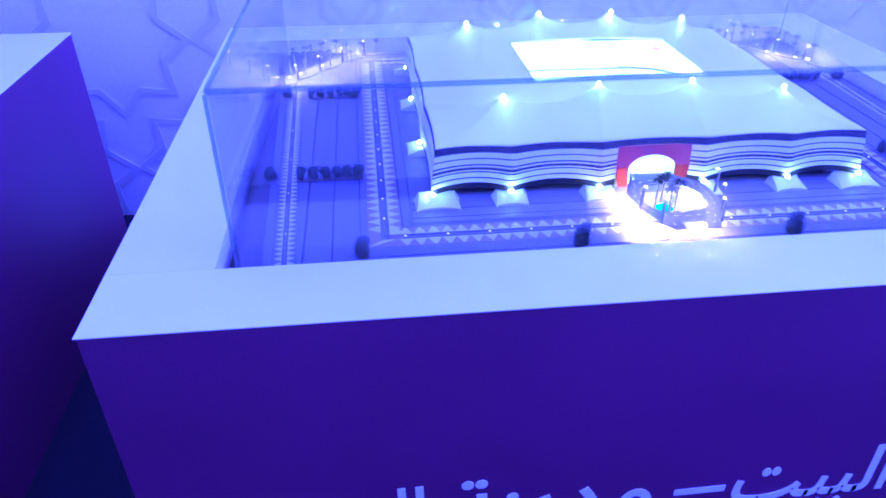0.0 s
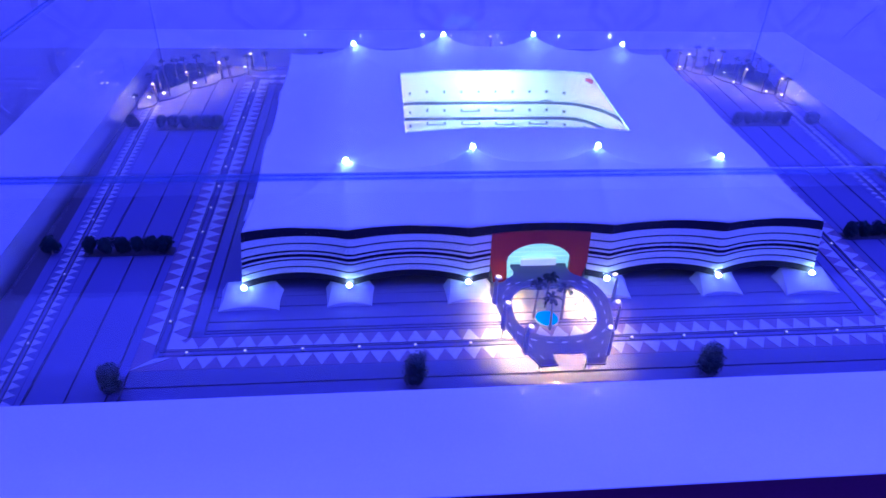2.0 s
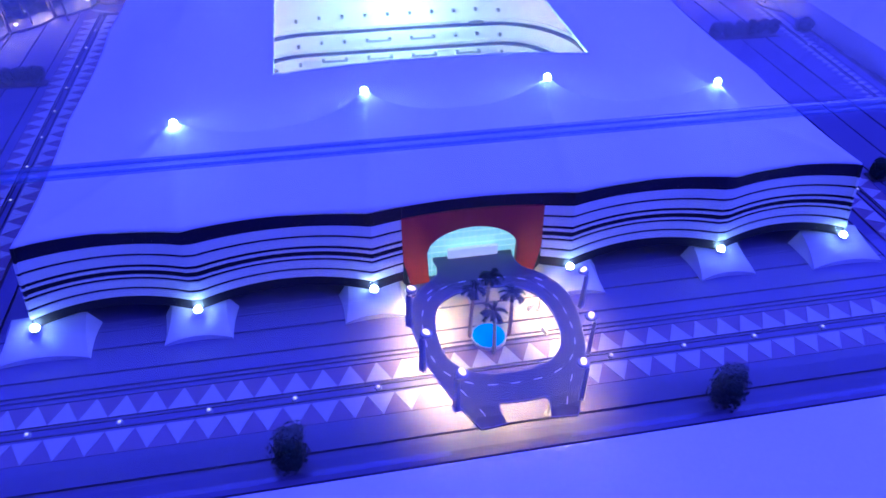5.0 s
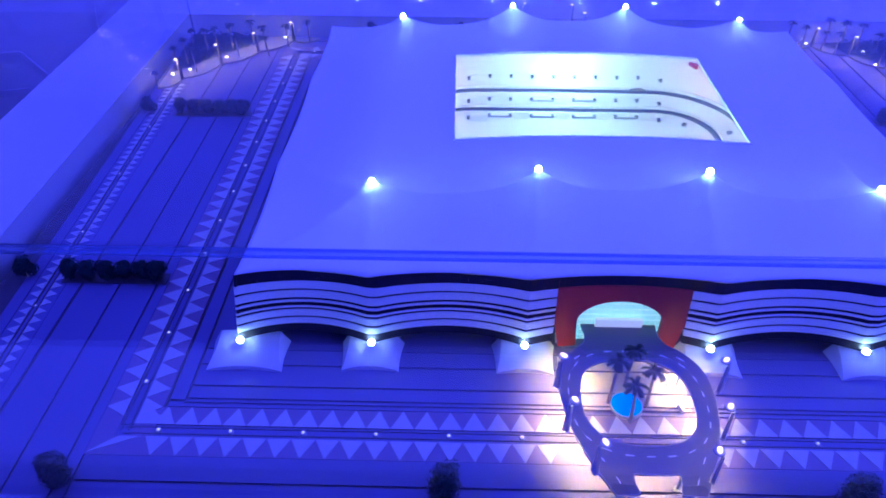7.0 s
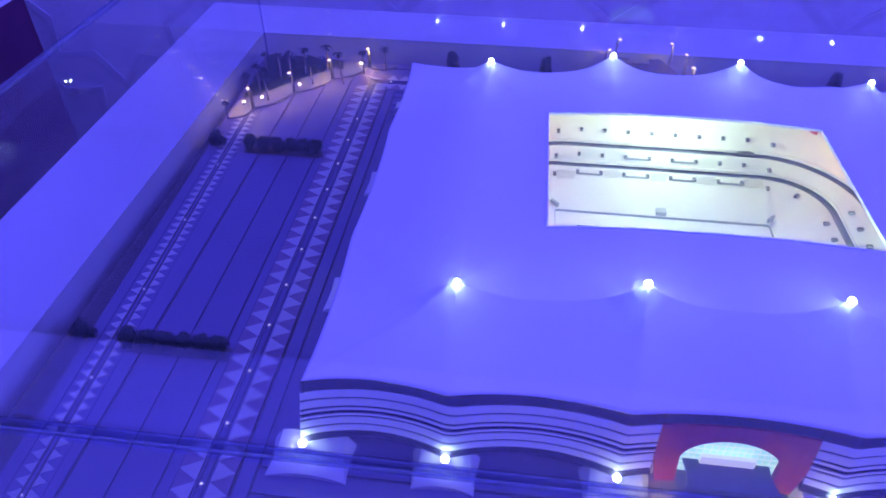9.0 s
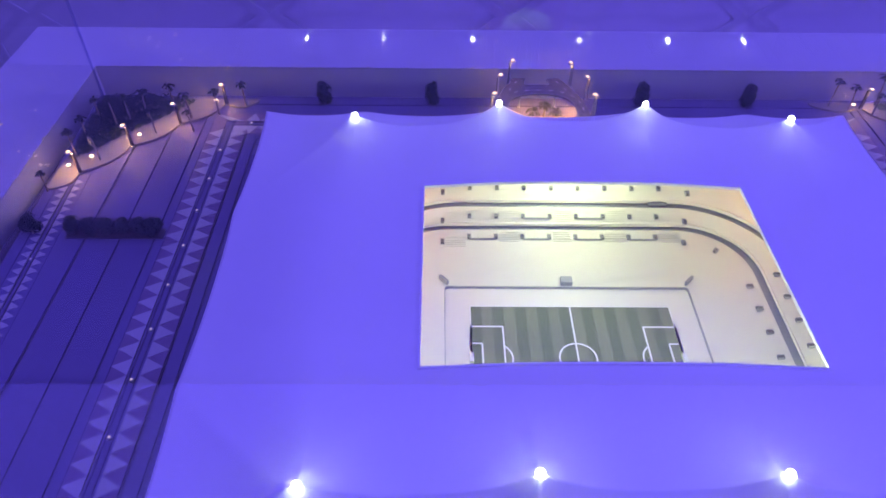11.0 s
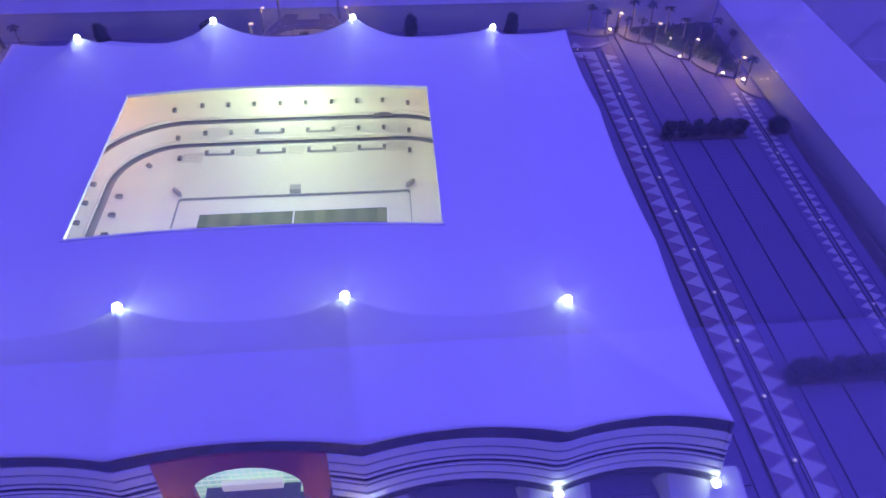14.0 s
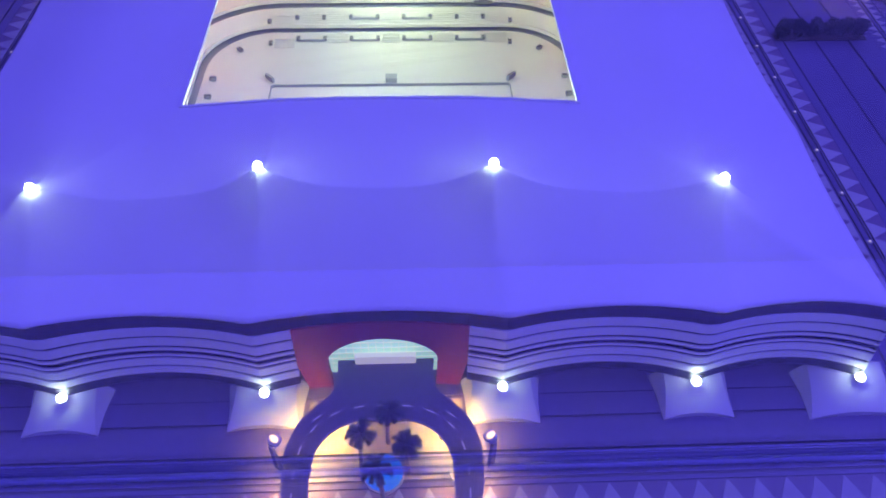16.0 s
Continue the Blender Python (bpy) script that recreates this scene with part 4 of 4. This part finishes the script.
        part("block_cap", boxes((-0.0035, 0.0035, -0.0024, 0.0024, 0.006, 0.0075)), M["rail"], b)


def street_lamp_proto(at, lens="lamp_warm"):
    l = thing("street_lamp", at, "model street lamp with a broad post and warm head", "street lamp", "street lamps")
    bm = boxes((-0.0026, 0.0026, -0.0016, 0.0016, 0, 0.0505))
    for v in bm.verts:
        if v.co.z < 0.01:
            v.co.x, v.co.y = v.co.x * 1.5, v.co.y * 1.4
    bmesh.ops.bevel(bm, geom=bm.edges[:], offset=0.0005, segments=1, affect="EDGES")
    part("post", bm, M["pole" if lens == "lamp_warm" else "groove"], l)
    part("foot", boxes((-0.0045, 0.0045, -0.003, 0.003, 0, 0.0016)), M["rail"], l)
    bm = bmesh.new()
    tube(bm, [(0, 0, 0.0495), (0, -0.003, 0.0555), (0, -0.006, 0.0570)], [0.0013, 0.0013, 0.001], 6)
    part("arm", bm, M["pole"], l)
    h = part("head", boxes((-0.0010, 0.0010, -0.0060, 0.0010, 0.0556, 0.0566)), M["pole"], l, "flat lamp head")
    part("lens", ball(bmesh.new(), (0, -0.005, 0.0550), 0.0036, 0.42), M[lens], h, "glowing warm lens facing the ground", True)
    part("hood", tube(bmesh.new(), [(0, -0.005, 0.0540), (0, -0.005, 0.0562), (0, -0.005, 0.0572)], [0.0062, 0.0056, 0.0020], 14), M["rail"], h, "small round hood")
    cap = ball(bmesh.new(), (0, -0.005, 0.0572), 0.0030, 0.45)
    for v in cap.verts:
        v.co.x *= 1.55 if lens == "lamp_warm" else 1.0
    part("glow_cap", cap, M["lamp_cap" if lens == "lamp_warm" else "cap_dim"], h, "softly glowing cap", True)
    return l


LAMPS = [(-0.092, -0.094, 140), (-0.088, -0.156, 120), (-0.064, -0.209, 110), (0.059, -0.216, -110), (0.086, -0.161, -120), (0.100, -0.096, -140)]


def palm_meshes(seed):
    rnd = random.Random(seed)
    h = 0.054 + 0.006 * rnd.random()
    bx, by = rnd.uniform(-0.004, 0.004), rnd.uniform(-0.004, 0.004)
    path = [(bx * (k / 8) ** 2, by * (k / 8) ** 2, h * k / 8) for k in range(9)]
    trunk = tube(bmesh.new(), path, [0.0021 - 0.0008 * k / 8 + 0.0002 * (k % 2) for k in range(9)], 7)
    bm = bmesh.new()
    top = Vector(path[-1])
    for k in range(12):
        a = math.tau * k / 12 + rnd.uniform(-0.2, 0.2)
        up = rnd.uniform(0.20, 1.25)
        L = rnd.uniform(0.0118, 0.0145)
        d = Vector((math.cos(a), math.sin(a), 0))
        side = Vector((-d.y, d.x, 0))
        pts = []
        for s in range(7):
            f = s / 6
            pts.append(top + d * L * f * (1 - 0.12 * f) + Vector((0, 0, L * (up * f - (0.45 + up * 0.55) * f * f))))
        for s in range(6):
            p, q = pts[s], pts[s + 1]
            w = 0.0004
            bm.faces.new([bm.verts.new(v) for v in (p - side * w, p + side * w, q + side * w, q - side * w)])
            ln = 0.0035 * (1 - 0.55 * abs(s / 6 - 0.45))
            for g in (-1, 1):
                tip = p + side * g * ln + (q - p) * 1.0 + Vector((0, 0, -ln * 0.45))
                bm.faces.new([bm.verts.new(v) for v in (p, q, tip)])
                tip2 = (p + q) / 2 + side * g * ln * 0.9 + (q - p) * 1.2 + Vector((0, 0, -ln * 0.3))
                bm.faces.new([bm.verts.new(v) for v in ((p + q) / 2, q + (q - p) * 0.4, tip2)])
    return mesh_of("trunk", trunk, M["bark"], True), mesh_of("crown", bm, M["palmleaf"])


PALMS = []


def palm(m, seed, scale=1.0):
    if not PALMS:
        PALMS.extend(palm_meshes(s) for s in range(6))
    t, c = PALMS[seed % 6]
    p = thing("palm_tree", (0, 0, 0), "small model palm with dark feathery crown", "palm tree", "palm trees")
    p.matrix_basis = m @ Matrix.Diagonal((scale, scale, scale, 1))
    part("trunk", t, None, p)
    part("crown", c, None, p)


BUSH = []


def bush_mesh(seed, w, d, h):
    """Many small leaves round a lumpy core."""
    rnd = random.Random(seed)
    bm = bmesh.new()
    tall = h > 1.35 * w
    if tall:
        lobes = [(rnd.uniform(-0.16, 0.16) * w, rnd.uniform(-0.16, 0.16) * d, (0.18 + 0.068 * k) * h, rnd.uniform(0.95, 1.2) * (1 - 0.35 * (k / 10) ** 3)) for k in range(11)]
    else:
        lobes = [(rnd.uniform(-0.25, 0.25) * w, rnd.uniform(-0.25, 0.25) * d, rnd.uniform(0.30, 0.70) * h, rnd.uniform(0.75, 1.05)) for _ in range(9)]
    for lx, ly, lz, s in lobes:
        r = s * 0.33 * min(w, d)
        q = 1.0 if tall else h / w * 0.9
        for _ in range(110):
            v = Vector((rnd.gauss(0, 1), rnd.gauss(0, 1), rnd.gauss(0, 1))).normalized()
            p = Vector((lx, ly, lz)) + Vector((v.x * r, v.y * r, v.z * r * q)) * rnd.uniform(0.7, 1.08)
            p.z = max(p.z, 0.001)
            a = Vector((rnd.gauss(0, 1), rnd.gauss(0, 1), rnd.gauss(0, 1))).normalized()
            b = v.cross(a).normalized()
            s2 = rnd.uniform(0.0015, 0.0030)
            bm.faces.new([bm.verts.new(c) for c in (p - b * s2, p + v.cross(b) * s2 * 0.7 + v * s2 * 0.4, p + b * s2, p - v.cross(b) * s2 * 0.7 + v * s2 * 0.4)])
        bmesh.ops.create_icosphere(bm, subdivisions=2, radius=r * 0.62, matrix=Matrix.Translation((lx, ly, lz)) @ Matrix.Diagonal((1, 1, q, 1)))
    return mesh_of("foliage", bm, M["leaf"])


def bush(name, m, w, d, h, seed, label, category="bush", group="bushes"):
    key = (round(w, 3), round(h, 3), seed % 3)
    found = [me for k, me in BUSH if k == key]
    if not found:
        BUSH.append((key, bush_mesh(seed % 3 + int(w * 1000), w, d, h)))
        found = [BUSH[-1][1]]
    b = thing(name, (0, 0, 0), label, category, group)
    b.matrix_basis = m
    part("foliage", found[0], None, b)
    part("stem", tube(bmesh.new(), [(0, 0, 0), (0, 0, h * 0.45)], [0.0016, 0.001], 6), M["bark"], b)
    return b


def hedge(x0, x1, y, h, seed):
    hd = thing("hedge", ((x0 + x1) / 2, y, 0), "dark green row of clipped model bushes", "hedge", "hedges")
    n = 6
    w = (x1 - x0) / n
    part("planting_strip", boxes((-(x1 - x0) / 2, (x1 - x0) / 2, -0.012, 0.012, 0.0002, 0.0015)), M["groove"], hd)
    for k in range(n):
        key = (round(w, 2), round(h, 3), (seed + k) % 3)
        found = [me for q, me in BUSH if q == key]
        if not found:
            BUSH.append((key, bush_mesh(seed + k + 11, w * 1.04, w * 1.1, h)))
            found = [BUSH[-1][1]]
        part("hedge_bush", found[0], None, hd, m=pose((k + 0.5) * w - (x1 - x0) / 2, 0, 0, 0, 0, 70 * k))


DIM = []


def gardens():
    """Sandy corner beds with palms at the back."""
    for s in (-1, 1):
        g = thing("corner_garden", (0, 0, 0), "sandy corner bed with dark shrubs and palms", "garden bed", "corner beds")
        posts = ((0.843, 0.818, 40), (0.776, 0.900, 45), (0.705, 0.974, 40), (0.631, 1.046, 20)) if s < 0 else ((0.858, 0.846, 40), (0.790, 0.922, 45), (0.734, 0.994, 40), (0.666, 1.046, 20))
        # the front edge swings out in a bow between the lamps
        nodes = [(0.884, 0.772)] + [(x + 0.004, y + 0.004) for x, y, _ in posts] + [(0.568, 1.058)]
        curve = []
        for (ax, ay), (bx, by) in zip(nodes, nodes[1:]):
            d = math.hypot(bx - ax, by - ay)
            for k in range(10):
                f = k / 10
                b = 0.017 * math.sin(math.pi * f) ** 0.8
                curve.append((ax + (bx - ax) * f + (by - ay) / d * -b, ay + (by - ay) * f + (bx - ax) / d * b))
        curve.append(nodes[-1])
        outline = [(s * x, y) for x, y in curve] + [(s * 0.568, 1.068), (s * 0.886, 1.068), (s * 0.886, 0.772)]
        bm = bmesh.new()
        prism(bm, outline, 0.0004, 0.003)
        part("sand_bed", bm, M["sand"], g, "pale sandy ground")
        bm = bmesh.new()
        pts = [(s * x, y, 0.003) for x, y in curve]
        tube(bm, pts, [0.0019] * len(pts), 6)
        part("bed_kerb", bm, M["sand"], g, "pale bowed kerb")
        # dark shrub carpet in the corner
        rnd = random.Random(5 + s)
        bm = bmesh.new()
        n = 0
        while n < 4200:
            x, y = rnd.uniform(0.70, 0.880), rnd.uniform(0.86, 1.062)
            f = (x - 0.70) / 0.18 + (y - 0.86) / 0.20
            if f < 0.92 + rnd.uniform(-0.05, 0.12):
                continue
            n += 1
            z = 0.003 + (0.35 + 0.65 * rnd.random()) * 0.020 * min(1, (f - 0.95) * 2.4) * (0.75 + 0.25 * math.sin(x * 190) * math.sin(y * 170))
            a, t, r = rnd.uniform(0, math.tau), rnd.uniform(-0.6, 0.6), rnd.uniform(0.0022, 0.0042)
            c, q = math.cos(a) * r, math.sin(a) * r
            bm.faces.new([bm.verts.new(p) for p in ((s * x - c, y - q, z - t * r), (s * x + q * 0.6, y - c * 0.6, z), (s * x + c, y + q, z + t * r), (s * x - q * 0.6, y + c * 0.6, z))])
        part("shrub_carpet", bm, M["leaf"], g, "dark low shrubs")["kind"] = "stuff"
        if s > 0:
            spots = [(0.606, 1.058, 1.0), (0.640, 1.042, 1.0), (0.704, 1.062, 1.1), (0.678, 1.020, 0.9), (0.745, 1.060, 1.1), (0.702, 0.998, 0.95), (0.772, 1.036, 1.05), (0.800, 1.002, 1.0),
                     (0.824, 0.975, 0.95), (0.862, 0.990, 1.0), (0.878, 0.943, 1.0), (0.822, 0.856, 1.0), (0.870, 0.822, 1.0), (0.775, 0.930, 0.9)]
        else:
            spots = [(0.880, 0.765, 0.7), (0.869, 0.868, 1.0), (0.856, 0.902, 1.0), (0.826, 0.966, 1.05), (0.806, 0.985, 1.0), (0.774, 0.994, 1.05), (0.726, 1.015, 1.05),
                     (0.690, 0.996, 1.05), (0.674, 0.950, 0.8), (0.638, 1.010, 1.0), (0.590, 1.040, 1.0), (0.822, 0.858, 1.0), (0.745, 0.945, 0.9), (0.868, 0.990, 0.9)]
        for k, (x, y, q) in enumerate(spots):
            palm(pose(s * x, y, 0.003, 0, 0, 77 * k), k, q * 0.95)
        for x, y, rot in posts:
            if not DIM:
                DIM.append(street_lamp_proto((0, 0, 0), "lamp_dim"))
                DIM[0].matrix_basis = pose(s * x, y, 0.003, 0, 0, s * rot) @ Matrix.Diagonal((1, 1, 0.86, 1))
            else:
                copy_thing(DIM[0], pose(s * x, y, 0.003, 0, 0, s * rot))
        for x, y in ((0.772, 0.932), (0.776, 1.010), (0.655, 1.056), (0.838, 0.862), (0.870, 0.835)):
            r = thing("garden_spotlight", (s * x, y, 0.003), "small low white spotlight on the sandy bed", "light", "garden spotlights")
            part("spot_base", tube(bmesh.new(), [(0, 0, 0), (0, 0, 0.004)], [0.0042, 0.0034], 10), M["rail"], r)
            part("spot_lens", ball(bmesh.new(), (0, 0, 0.0045), 0.0036, 0.5), M["lamp_spot"], r, "glowing white lens", True)


room()
plinth(0.0, True)
plinth(-2.80, False)
board()
patterned_path()
outer_path()
stadium()
FRONT, REAR = pose(0, 0, 0), pose(0, 2 * CY, 0, 0, 0, 180)
LAMP = None
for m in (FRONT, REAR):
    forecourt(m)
    for x, y, rot in LAMPS:
        if LAMP is None:
            LAMP = street_lamp_proto((x, y, 0))
            LAMP.matrix_basis = m @ pose(x, y, DECK, 0, 0, rot) @ Matrix.Diagonal((1, 1, 0.9, 1))
        else:
            copy_thing(LAMP, m @ pose(x, y, DECK, 0, 0, rot))
    for k, (x, y) in enumerate(((0.004, -0.052), (-0.021, -0.079), (0.024, -0.084), (0.000, -0.108))):
        palm(m @ pose(x, y, 0.0009, 0, 0, 100 * k), k + 1, 1.17)
    for k, x in enumerate((-0.656, -0.222, 0.221, 0.650) if m is FRONT else (-0.434, -0.215, 0.215, 0.434)):
        w, h = (0.034, 0.050) if m is REAR else ((0.038, 0.054) if abs(x) > 0.5 else (0.042, 0.0575))
        bush("round_bush", m @ pose(x, (-0.213 if m is FRONT else -0.210) if abs(x) < 0.5 else -0.205, 0, 0, 0, 50 * k), w, w, h, k, "dark green model bush on the paving edge")
gardens()
for s in (-1, 1):
    for y in (0.138, 0.660):
        hedge(*sorted((s * 0.648, s * 0.806)), y, 0.036, 3 if s > 0 else 7)
        bush("single_bush", pose(s * 0.862, y, 0), 0.034, 0.034, 0.036, 1 if s > 0 else 2, "dark green model bush beside the outer path")
glass_case()
